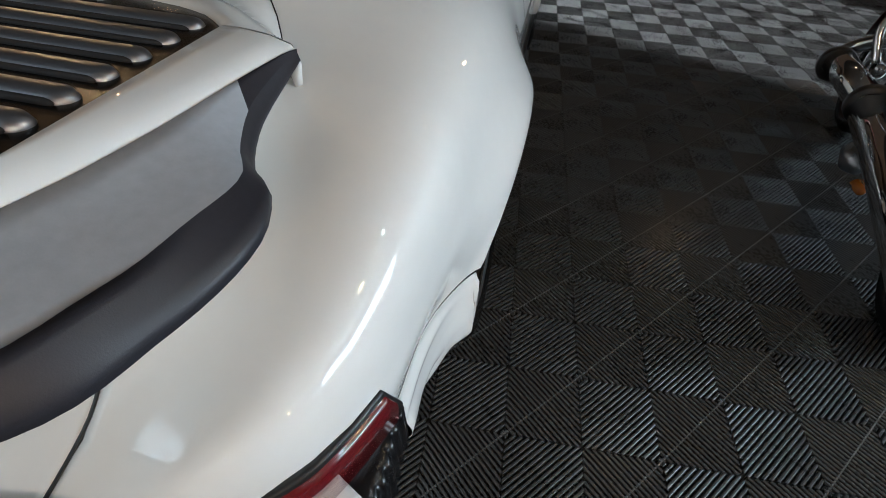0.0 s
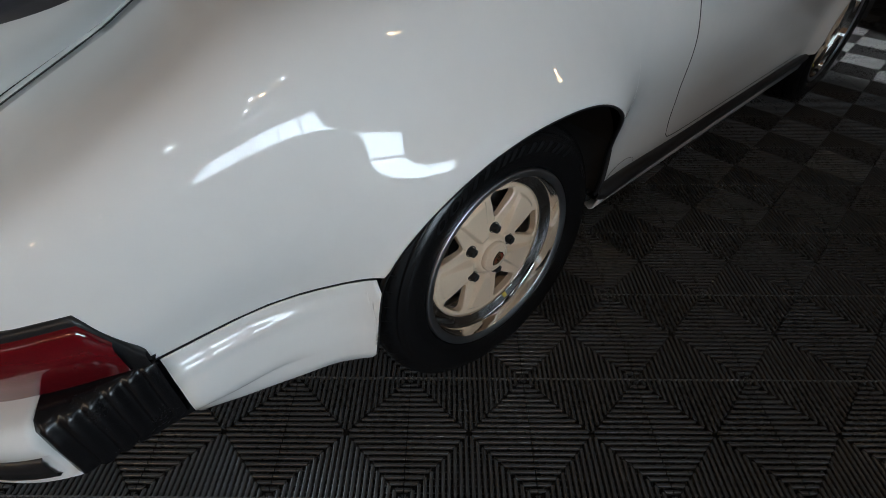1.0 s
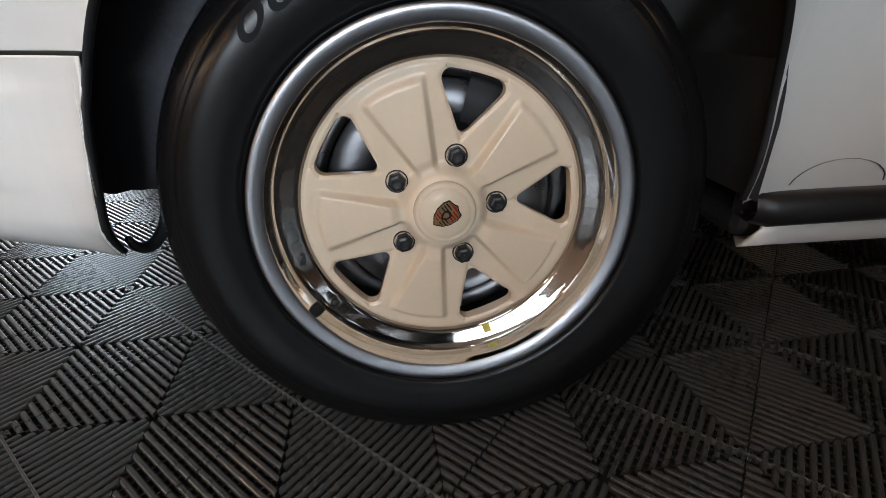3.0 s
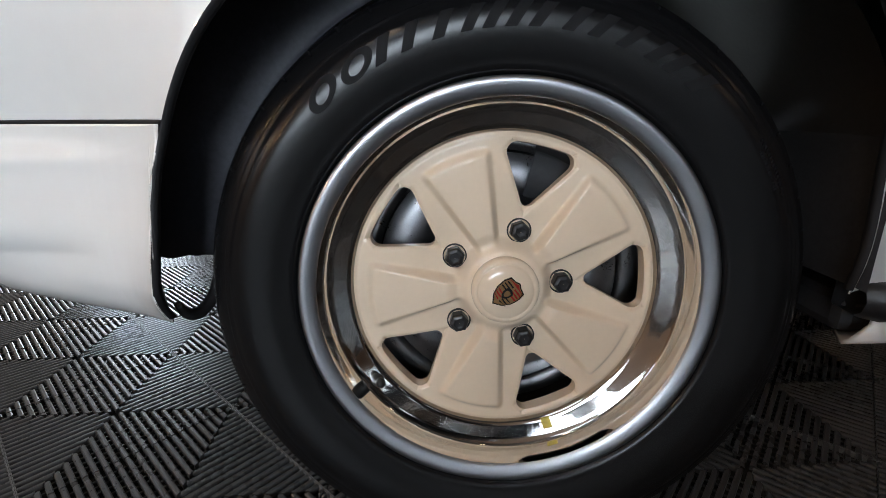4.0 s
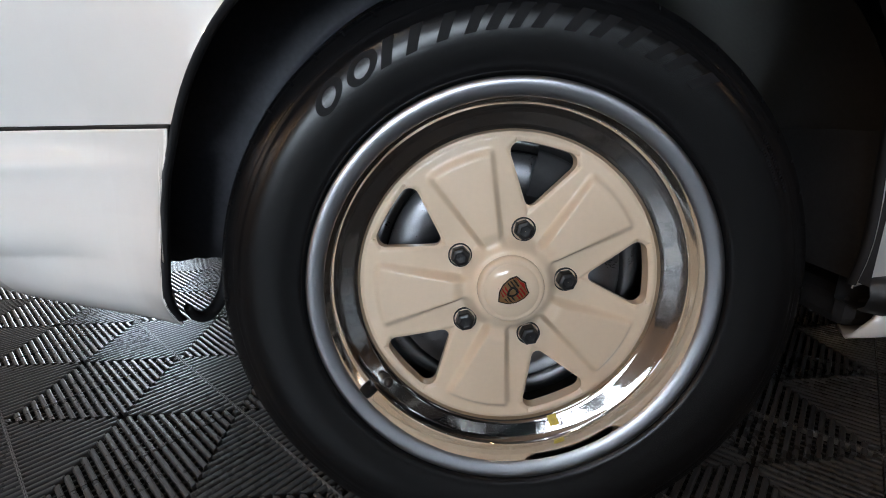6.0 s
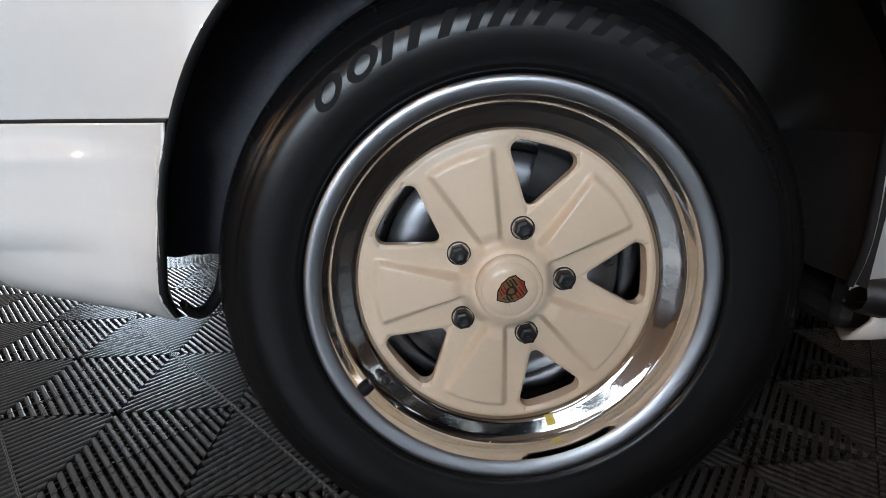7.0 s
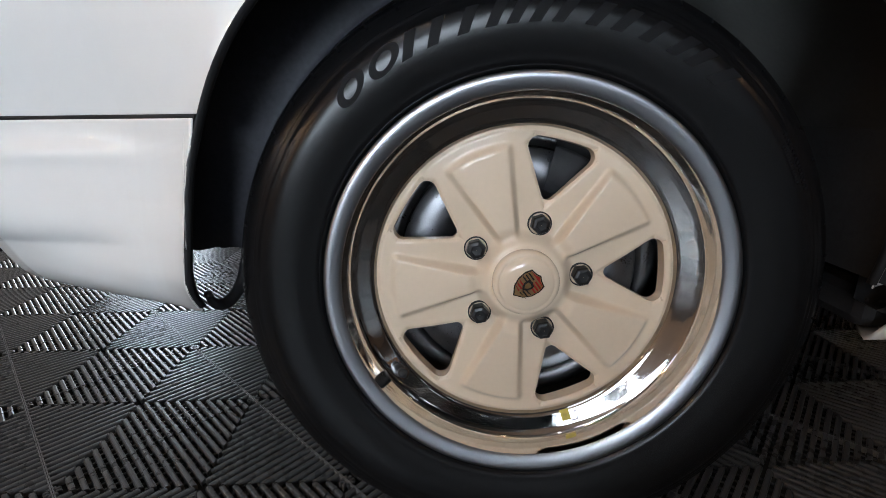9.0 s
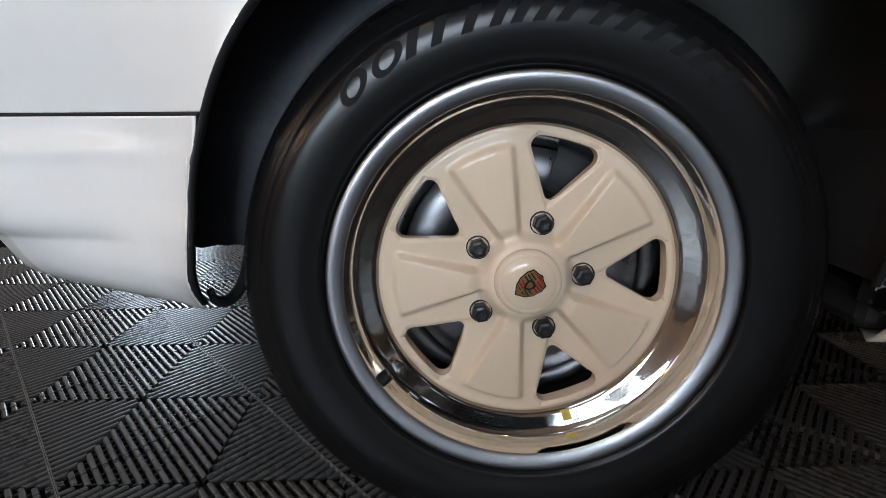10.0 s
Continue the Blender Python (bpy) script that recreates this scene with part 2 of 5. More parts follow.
def window_frame(name, axis, at, a0, a1, z0, z1, nv, nh):
    """Glazing bars set into an opening."""
    ob = thing(name, pose(0, 0, 0), "dark metal window frame with slim glazing bars", "window", kind="structure")
    w = 0.06

    def bar(p, q, za, zb, label):
        lo, hi = ((p, at - 0.05, za), (q, at + 0.03, zb)) if axis == "y" else ((at - 0.05, p, za), (at + 0.03, q, zb))
        part("window_bar", boxes((lo, hi)), TRIM, ob, smooth=False)
    for k in range(nv + 1):
        c = a0 + w / 2 + (a1 - a0 - w) * k / nv
        bar(c - w / 2, c + w / 2, z0 + w, z1 - w, "mullion")
    for k in range(nh + 1):
        c = z0 + w / 2 + (z1 - z0 - w) * k / nh
        bar(a0, a1, c - w / 2, c + w / 2, "rail")
    return ob


window_frame("window_1", "y", Y0 - 0.12, -2.1, 0.5, 0.90, 1.90, 4, 1)
# bars of the added west opening, in front of the fill lamp
window_frame("fill_window", "x", X0 - 0.12, -3.2, 0.8, 1.7, 2.6, 4, 1)
bm = bmesh.new()
for q in (((-8, -9, -1), (8, -9, -1), (8, -9, 6), (-8, -9, 6)), ((-10, 9, -1), (8, 9, -1), (8, 9, 6), (-10, 9, 6)), ((-9, -8, -1), (-9, 8, -1), (-9, 8, 6), (-9, -8, 6))):
    bm.faces.new([bm.verts.new(p) for p in q])
tagged(part("backdrop", bm, DAYGLOW, smooth=False), "bright hazy outdoors beyond the openings", "backdrop", kind="structure")
tagged(part("ground", boxes(((-12, -12, -0.08), (12, 12, -0.03))), FLOOR_BASE, smooth=False), "dark concrete slab under the floor tiles", "ground", kind="structure")



def spot_lamp(x, y):
    ob = thing("ceiling_spot", pose(x, y, ZC), "small round white ceiling spot, lit", "ceiling light", "cool ceiling spots")
    bm = lathe([(0.034, 0.0), (0.048, 0.0), (0.052, 0.006), (0.052, 0.058), (0.034, 0.058)], 24)
    for v in bm.verts:
        v.co = Vector((v.co.x, v.co.z, v.co.y - 0.06))
    part("housing", bm, SATIN, ob)
    bm = bmesh.new()
    bmesh.ops.create_circle(bm, cap_ends=True, segments=20, radius=0.033)
    bmesh.ops.translate(bm, verts=bm.verts, vec=(0, 0, -0.052))
    part("lens", bm, PANEL_GLOW, ob, "glowing white lens", smooth=False)
    data = bpy.data.lights.new("spot_light", "POINT")
    data.energy, data.color, data.shadow_soft_size = 6, (0.90, 0.96, 1.0), 0.03
    new("spot_light", data).location = (x, y, ZC - 0.10)


for p in ((-1.9, -1.75), (-1.1, -1.9), (-0.35, -1.7), (-1.3, -2.6)):
    spot_lamp(*p)


def panel_lamp(x, y, w, d):
    """An unseen flat panel under the ceiling with its light, added for the tyre's sheen."""
    ob = thing("sheen_panel_light", pose(x, y, ZC), "unseen flat light panel added for the tyre's sheen", "ceiling light")
    soften(part("frame", boxes(((-w / 2 - .03, -d / 2 - .03, -0.05), (w / 2 + .03, d / 2 + .03, -0.002))), SATIN, ob, smooth=False), 0.004)
    part("diffuser", boxes(((-w / 2, -d / 2, -0.056), (w / 2, d / 2, -0.048))), DIFFUSER, ob, "glowing white diffuser", smooth=False)
    area_lamp("panel_light", look((x, y, ZC - 0.062), (x, y + 0.0001, 0)), w, d, 2, (0.82, 0.91, 1.0))


# added light, out of view, to brighten the tyre's upper sidewall
panel_lamp(-1.2, -3.9, 1.2, 0.7)

# warm pendant bulbs over the aisle
LAMPS = [(-0.75, -1.35, 2.25), (0.55, -1.05, 2.30), (2.7, -1.6, 1.95), (-3.0, -0.15, 1.75), (-3.7, -1.3, 2.2), (-3.7, -2.5, 2.2), (-2.9, -3.3, 1.9), (2.9, 3.3, 2.35), (2.3, 3.9, 2.45)]


def pendant_lamp(x, y, z):
    ob = thing("pendant_lamp", pose(x, y, z), "small warm glowing bulb on a black cord", "lamp", "warm pendant lamps")
    bm = lathe([(0.0005, 0.05), (0.016, 0.045), (0.022, 0.02), (0.019, 0), (0.012, -0.02), (0.0005, -0.025)], 20)
    for v in bm.verts:
        v.co = Vector((v.co.x, v.co.z, -v.co.y))
    part("bulb", bm, BULB, ob)
    part("socket", tube([(0, 0, 0.022), (0, 0, 0.07)], 0.016, 12), TRIM, ob)
    part("cord", tube([(0, 0, 0.07), (0, 0, ZC - z)], 0.003, 6), TRIM, ob)
    return ob


for p in LAMPS:
    pendant_lamp(*p)
    data = bpy.data.lights.new("bulb_light", "POINT")
    data.energy, data.color, data.shadow_soft_size = (2.5 if 0 < p[0] and p[1] < 0 else 22 if p[0] < -2 else 9), WARM, 0.04
    new("bulb_light", data).location = (p[0], p[1], p[2] - 0.09)

# ---- the white sports car ----
YC = 0.80          # the car's middle plane
HUB = (0.0, 0.014, 0.31)
car = thing("sports_car", pose(0, 0, 0), "white classic rear-engined sports car with black trim, parked on tiles", "car")

# sections of the body: x, then (y, z) of sill line, upper side, shoulder, edge of the deck, middle
REAR_SECTIONS = [
    (-0.93, (0.34, 0.49), (0.345, 0.56), (0.352, 0.595), (0.376, 0.618), (0.80, 0.64)),
    (-0.82, (0.165, 0.49), (0.160, 0.58), (0.195, 0.690), (0.370, 0.658), (0.80, 0.69)),
    (-0.68, (0.085, 0.49), (0.085, 0.60), (0.145, 0.728), (0.402, 0.724), (0.80, 0.755)),
    (-0.50, (0.078, 0.49), (0.056, 0.63), (0.118, 0.79), (0.388, 0.806), (0.80, 0.84)),
    (-0.35, (0.060, 0.49), (0.036, 0.67), (0.104, 0.838), (0.362, 0.882), (0.80, 0.93)),
    (0.00, (0.050, 0.49), (0.018, 0.69), (0.088, 0.862), (0.285, 0.945), (0.80, 1.04)),
]
FRONT_SECTIONS = [
    (0.45, (0.045, 0.49), (0.032, 0.67), (0.105, 0.850), (0.285, 0.935), (0.80, 1.02)),
    (0.90, (0.038, 0.49), (0.034, 0.66), (0.090, 0.830), (0.240, 0.920), (0.80, 0.98)),
    (1.60, (0.038, 0.49), (0.034, 0.66), (0.085, 0.820), (0.230, 0.900), (0.80, 0.93)),
    (2.27, (0.045, 0.49), (0.030, 0.68), (0.110, 0.820), (0.230, 0.855), (0.80, 0.77)),
    (2.85, (0.130, 0.49), (0.110, 0.60), (0.190, 0.700), (0.320, 0.730), (0.80, 0.65)),
    (3.20, (0.330, 0.49), (0.320, 0.56), (0.380, 0.610), (0.460, 0.620), (0.80, 0.58)),
]
SECTIONS = REAR_SECTIONS + FRONT_SECTIONS
_sx = [s[0] for s in SECTIONS]


def hermite(xs, ys, x):
    """A smooth curve through (xs, ys) that overshoots nowhere."""
    i = max(0, min(len(xs) - 2, int(np.searchsorted(xs, x)) - 1))
    d = [(ys[k + 1] - ys[k]) / (xs[k + 1] - xs[k]) for k in range(len(xs) - 1)]

    def slope(k):
        if k in (0, len(xs) - 1):
            return d[min(k, len(d) - 1)]
        return 0 if d[k - 1] * d[k] <= 0 else 2 * d[k - 1] * d[k] / (d[k - 1] + d[k])
    h = xs[i + 1] - xs[i]
    t = min(1.0, max(0.0, (x - xs[i]) / h))
    return ((2 * t ** 3 - 3 * t * t + 1) * ys[i] + (t ** 3 - 2 * t * t + t) * h * slope(i)
            + (3 * t * t - 2 * t ** 3) * ys[i + 1] + (t ** 3 - t * t) * h * slope(i + 1))


LOW_X = [-0.93, -0.636, -0.55, -0.45, -0.38, -0.34, 0.38, 1.9, 2.6, 3.2]
LOW_Z = [0.40, 0.381, 0.335, 0.308, 0.297, 0.294, 0.305, 0.305, 0.30, 0.36]


# rolled lower edge behind the rear wheel: turn (y, z) and lowest line (y, z)
ROLL_X = [-0.93, -0.636, -0.55, -0.45, -0.385, -0.34, -0.30]
ROLL = [(0.30, 0.39, 0.36, 0.30), (0.056, 0.384, 0.170, 0.262), (0.060, 0.345, 0.130, 0.264), (0.056, 0.327, 0.088, 0.271), (0.058, 0.325, 0.076, 0.274), (0.058, 0.331, 0.074, 0.280), (0.056, 0.335, 0.070, 0.290)]


def section(x, n=160):
    """The side of the body at x from its lower edge to the middle, as points (y, z)."""
    p = [[hermite(_sx, [s[k][c] for s in SECTIONS], x) for c in (0, 1)] for k in range(1, 6)]
    zl = hermite(LOW_X, LOW_Z, x)
    ya = p[0][0]
    if x < -0.3:
        k = [hermite(ROLL_X, [r[c] for r in ROLL], x) for c in range(4)]
        low = [(k[2], k[3]), (k[0] + 0.62 * (k[2] - k[0]), k[3] + 0.20 * (k[1] - k[3])), (k[0] + 0.22 * (k[2] - k[0]), k[3] + 0.60 * (k[1] - k[3])), (k[0], k[1] + 0.012), (0.5 * (k[0] + ya), 0.44)]
    else:
        low = [(ya + 0.012, zl), (ya + 0.004, zl + 0.045), (ya + 0.004, zl + 0.11)]
    return spline(low + p, n)


# wheel arches: middle, half width, spring line, rise
ARCHES = [(0.012, 0.353, 0.36, 0.307), (2.27, 0.345, 0.36, 0.295)]


def arch_power(e):
    """The arches are rounder towards the rear."""
    return 2.12 if e < 0 else 2.3


def arch_point(c, a, s, h, th):
    e = math.cos(th)
    n = 2 / arch_power(e)
    return c + a * math.copysign(abs(e) ** n, e) * 0.99999, s + h * max(0.0, math.sin(th)) ** n


def arch_z(x):
    for c, a, s, h in ARCHES:
        u = abs(x - c) / a
        if u < 1:
            return s + h * (1 - u ** arch_power(x - c)) ** (1 / arch_power(x - c))
    return None


def arch_distance(x, z):
    """How far a point of the side lies outside the nearer arch, about in metres."""
    best = 9.0
    for c, a, s, h in ARCHES:
        u, v = abs(x - c) / a, max(0.0, z - s) / h
        n = arch_power(x - c)
        best = min(best, ((u ** n + v ** n) ** (1 / n) - 1) * 0.33)
    return best


def flare(x, z):
    """How far the wheel arch's lip stands out from the side."""
    d = max(0.0, arch_distance(x, z))
    if x > 1.2:
        return 0.035 * math.exp(-(d / 0.05) ** 1.6)
    u = max(0.0, min(1.0, (z - 0.40) / 0.25))
    low = smooth01((0.44 - z) / 0.08) if x < -0.2 else 0.0
    curl = 0.70 + 0.30 * smooth01((z - 0.262) / 0.062) if x < -0.2 else 1.0
    lean = smooth01((x + 0.1) / 0.4) * smooth01((0.62 - z) / 0.2)
    return curl * (0.062 * (1 - u) + 0.060 * u) * (1 - 0.55 * lean) * ((1 - u) * ((0.62 - 0.32 * low) * math.exp(-d / 0.019) + (0.38 + 0.32 * low) * math.exp(-(d / 0.08) ** 1.5)) + u * math.exp(-(d / 0.09) ** 1.65))


def side_row(x, lo, hi, n, dense=1.6):
    """n points of the section at x between heights lo and hi on the side (hi None: to the deck's edge)."""
    s = section(x)
    z = s[:, 1]
    yd = hermite(_sx, [q[4][0] for q in SECTIONS], x)
    end = len(s) - 1 if hi == "middle" else int(np.argmin(np.abs(s[:, 0] - yd) + (z < 0.55) * 9))
    i0 = np.interp(lo, z[:end + 1], np.arange(end + 1)) if lo is not None else 0.0
    i1 = float(end) if hi in (None, "middle") else np.interp(hi, z[:end + 1], np.arange(end + 1))
    rows = []
    for k in range(n):
        u = i0 + (i1 - i0) * (k / (n - 1)) ** dense
        y, zz = np.interp(u, np.arange(len(s)), s[:, 0]), np.interp(u, np.arange(len(s)), z)
        rows.append((x, y - flare(x, zz), zz))
    return rows


def columns(a, b, step, ends=()):
    """x values from a to b, crowded towards the arches' feet."""
    xs = set(np.round(np.arange(a, b + 1e-6, step), 4)) | {a, b}
    for c, w, s, h in ARCHES:
        xs = {x for x in xs if not (abs(x - c) < w * 1.02)}
        for k in range(41):
            th = math.pi * k / 40
            x = arch_point(c, w, s, h, th)[0]
            if a <= x <= b:
                xs.add(x)
        for e in (-1, 1):
            for q in (1.003, 1.01, 1.02, 1.032, 1.045, 1.06, 1.08, 1.105, 1.135, 1.17, 1.21, 1.26):
                if a <= c + e * w * q <= b:
                    xs.add(c + e * w * q)
    out = []
    for x in sorted(xs):
        if not out or x - out[-1] > 0.0006:
            out.append(x)
    return out


def both_sides(rows, bm):
    loft(rows, bm=bm)
    loft([[(x, 2 * YC - y, z) for x, y, z in r] for r in rows], bm=bm)


SEAM = 0.4905


def foot(x, z):
    """x with the hollow of the arch's rear foot above its curled lower corner."""
    if x > -0.2 or z > 0.49:
        return x
    d = np.interp(z, [0.275, 0.285, 0.299, 0.309, 0.328, 0.35, 0.39, 0.42, 0.448, 0.49], [-0.017, -0.0155, -0.0135, -0.0125, -0.011, -0.007, -0.001, 0.0, 0.0, 0])
    return x + float(d) * smooth01((x + 0.42) / 0.08)


bm = bmesh.new()
# the shell above the seam of the rear quarter
xs = columns(-0.93, 3.2, 0.05)
both_sides([side_row(x, max(SEAM, arch_z(x) or 0) if x < -0.2 else arch_z(x), None, 46) for x in xs], bm)
# scuttle and bonnet, ahead of the engine lid
xs = [x for x in columns(-0.35, 3.2, 0.06)]
rows = []
for x in xs:
    s = section(x)
    yd = hermite(_sx, [q[4][0] for q in SECTIONS], x)
    end = int(np.argmin(np.abs(s[:, 0] - yd) + (s[:, 1] < 0.55) * 9))
    rows.append([(x, *s[int(round(end + (len(s) - 1 - end) * k / 14))]) for k in range(15)])
both_sides(rows, bm)
bmesh.ops.remove_doubles(bm, verts=bm.verts, dist=0.0004)
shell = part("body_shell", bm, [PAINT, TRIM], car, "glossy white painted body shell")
md = shell.modifiers.new("thickness", "SOLIDIFY")
md.thickness, md.offset = 0.0015, -1

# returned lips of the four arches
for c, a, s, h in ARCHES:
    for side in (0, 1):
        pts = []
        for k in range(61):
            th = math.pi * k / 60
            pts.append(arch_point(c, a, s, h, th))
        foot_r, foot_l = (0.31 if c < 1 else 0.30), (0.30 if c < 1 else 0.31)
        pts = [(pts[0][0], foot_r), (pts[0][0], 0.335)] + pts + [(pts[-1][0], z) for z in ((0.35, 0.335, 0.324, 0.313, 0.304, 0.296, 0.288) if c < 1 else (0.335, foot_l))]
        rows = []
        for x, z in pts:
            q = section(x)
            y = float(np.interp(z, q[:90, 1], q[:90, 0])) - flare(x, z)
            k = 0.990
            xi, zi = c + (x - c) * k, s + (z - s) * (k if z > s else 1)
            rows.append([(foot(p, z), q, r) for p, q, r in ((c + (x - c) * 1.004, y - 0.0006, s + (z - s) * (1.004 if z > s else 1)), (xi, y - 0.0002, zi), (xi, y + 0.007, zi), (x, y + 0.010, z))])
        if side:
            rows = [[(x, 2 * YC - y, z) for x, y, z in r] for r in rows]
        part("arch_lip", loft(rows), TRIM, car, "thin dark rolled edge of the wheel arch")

# lower quarter panels behind the rear wheels
for side in (0, 1):
    bm = bmesh.new()
    xs = [x for x in columns(-0.634, -0.318, 0.02) if x <= -0.318]
    rows = [side_row(x, arch_z(x), SEAM - 0.004, 80, 1.0) for x in xs]
    # pressed crease low on the panel, running out towards the wheel
    rows = [[(x, y + 0.011 * min(1.0, max(0.0, (0.390 - z) / 0.040)) ** 2.5 * smooth01((z - 0.285) / 0.06) * smooth01((-0.42 - x) / 0.09), z) for x, y, z in r] for r in rows]
    # soft ridge under the seam
    rows = [[(x, y - 0.0042 * math.exp(-((z - 0.452) / 0.012) ** 2) * smooth01((-0.38 - x) / 0.14), z) for x, y, z in r] for r in rows]
    rows = [[(foot(x, z), y, z) for x, y, z in r] for r in rows]
    if side:
        rows = [[(x, 2 * YC - y, z) for x, y, z in r] for r in rows]
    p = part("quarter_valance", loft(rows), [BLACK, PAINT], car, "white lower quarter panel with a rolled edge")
    md = p.modifiers.new("thickness", "SOLIDIFY")
    md.thickness, md.offset, md.material_offset, md.material_offset_rim = 0.0015, -1, 1, 1
    # dark rubber in the seam
    rows = []
    for x in [v for v in columns(-0.64, -0.321, 0.02)]:
        q = section(x)
        y = float(np.interp(SEAM, q[:90, 1], q[:90, 0])) - flare(x, SEAM)
        y = 2 * YC - y if side else y
        e = -1 if side else 1
        rows.append([(x, y + e * 0.0015, SEAM - 0.005), (x, y + e * 0.0015, SEAM + 0.001), (x, y + e * 0.012, SEAM + 0.001), (x, y + e * 0.012, SEAM - 0.005)])
    part("seam_rubber", loft(rows, closed_v=True), TRIM, car, "thin black rubber seam")

# sills
for side in (0, 1):
    f = (lambda y: 2 * YC - y) if side else (lambda y: y)
    prof = [(0.030, 0.312), (0.024, 0.305), (0.020, 0.292), (0.024, 0.278), (0.034, 0.270), (0.07, 0.272), (0.07, 0.312)]
    rows = []
    for x in (0.392, 0.398, 0.41, 0.6, 0.9, 1.2, 1.5, 1.8, 1.90, 1.91):
        k = 0.86 if x in (0.392, 1.91) else 1.0
        bend = 0.008 * smooth01((x - 0.39) / 0.4)
        rows.append([(x, f(0.045 + (y - 0.045) * k + bend + (0.012 if x < 0.4 else 0)), 0.291 + (z - 0.291) * k) for y, z in prof])
    bm = loft(rows, closed_v=True)
    part("sill_moulding", bm, TRIM, car, "ribbed black rubber sill moulding")
    rows = [[(x + (0.022 if x < 0.4 else 0), f(0.044), 0.275), (x + (0.016 if x < 0.4 else 0), f(0.041), 0.262), (x, f(0.044), 0.240), (x, f(0.055), 0.232), (x + (0.02 if x < 0.4 else 0), f(0.09), 0.230)] for x in (0.395, 0.44, 0.7, 1.1, 1.5, 1.9)]
    p = part("sill_panel", loft(rows), PAINT, car, "white painted sill panel")
    p.modifiers.new("thickness", "SOLIDIFY").thickness = 0.005
    # round jacking cover just ahead of the rear arch
    cx, cz, rr = 0.50, 0.318, 0.055
    rows = []
    for k in range(13):
        a = math.pi * (0.02 + 0.96 * k / 12)
        x, z = cx + rr * math.cos(a) * 1.2, cz + rr * math.sin(a) * 0.62
        q = section(x)
        y = float(np.interp(z, q[:90, 1], q[:90, 0])) - flare(x, z)
        rows.append([(x - 0.0012, f(y - 0.0012), z), (x + 0.0012, f(y - 0.0012), z), (x, f(y + 0.003), z)])
    part("jacking_cover_gap", loft(rows), TRIM, car, "thin dark outline of a jacking cover")

# door shut lines
for side in (0, 1):
    f = (lambda y: 2 * YC - y) if side else (lambda y: y)
    line = [(0.605, 0.90), (0.622, 0.80), (0.643, 0.70), (0.668, 0.58), (0.694, 0.46), (0.708, 0.375), (0.722, 0.345), (0.765, 0.335), (0.9, 0.334), (1.3, 0.334), (1.75, 0.335)]
    rows = []
    for x, z in spline(line, 70):
        q = section(x)
        y = float(np.interp(z, q[:110, 1], q[:110, 0])) - flare(x, z)
        w = 0.0017
        t = Vector((1, 0, 0)) if z > 0.37 else Vector((0, 0, 1))
        rows.append([(x - w * t.x, f(y - 0.0008), z - w * t.z), (x + w * t.x, f(y - 0.0008), z + w * t.z), (x + w * t.x, f(y + 0.004), z + w * t.z), (x - w * t.x, f(y + 0.004), z - w * t.z)])
    part("door_gap", loft(rows, closed_v=True), TRIM, car, "narrow dark door gap")
    bm = tube([(0.68, f(0.028), 0.735), (0.70, f(0.008), 0.737), (0.78, f(0.004), 0.737), (0.86, f(0.008), 0.737), (0.88, f(0.028), 0.735)], [0.012, 0.013, 0.014, 0.013, 0.012], 12)
    part("door_handle", bm, TRIM, car, "black door handle")

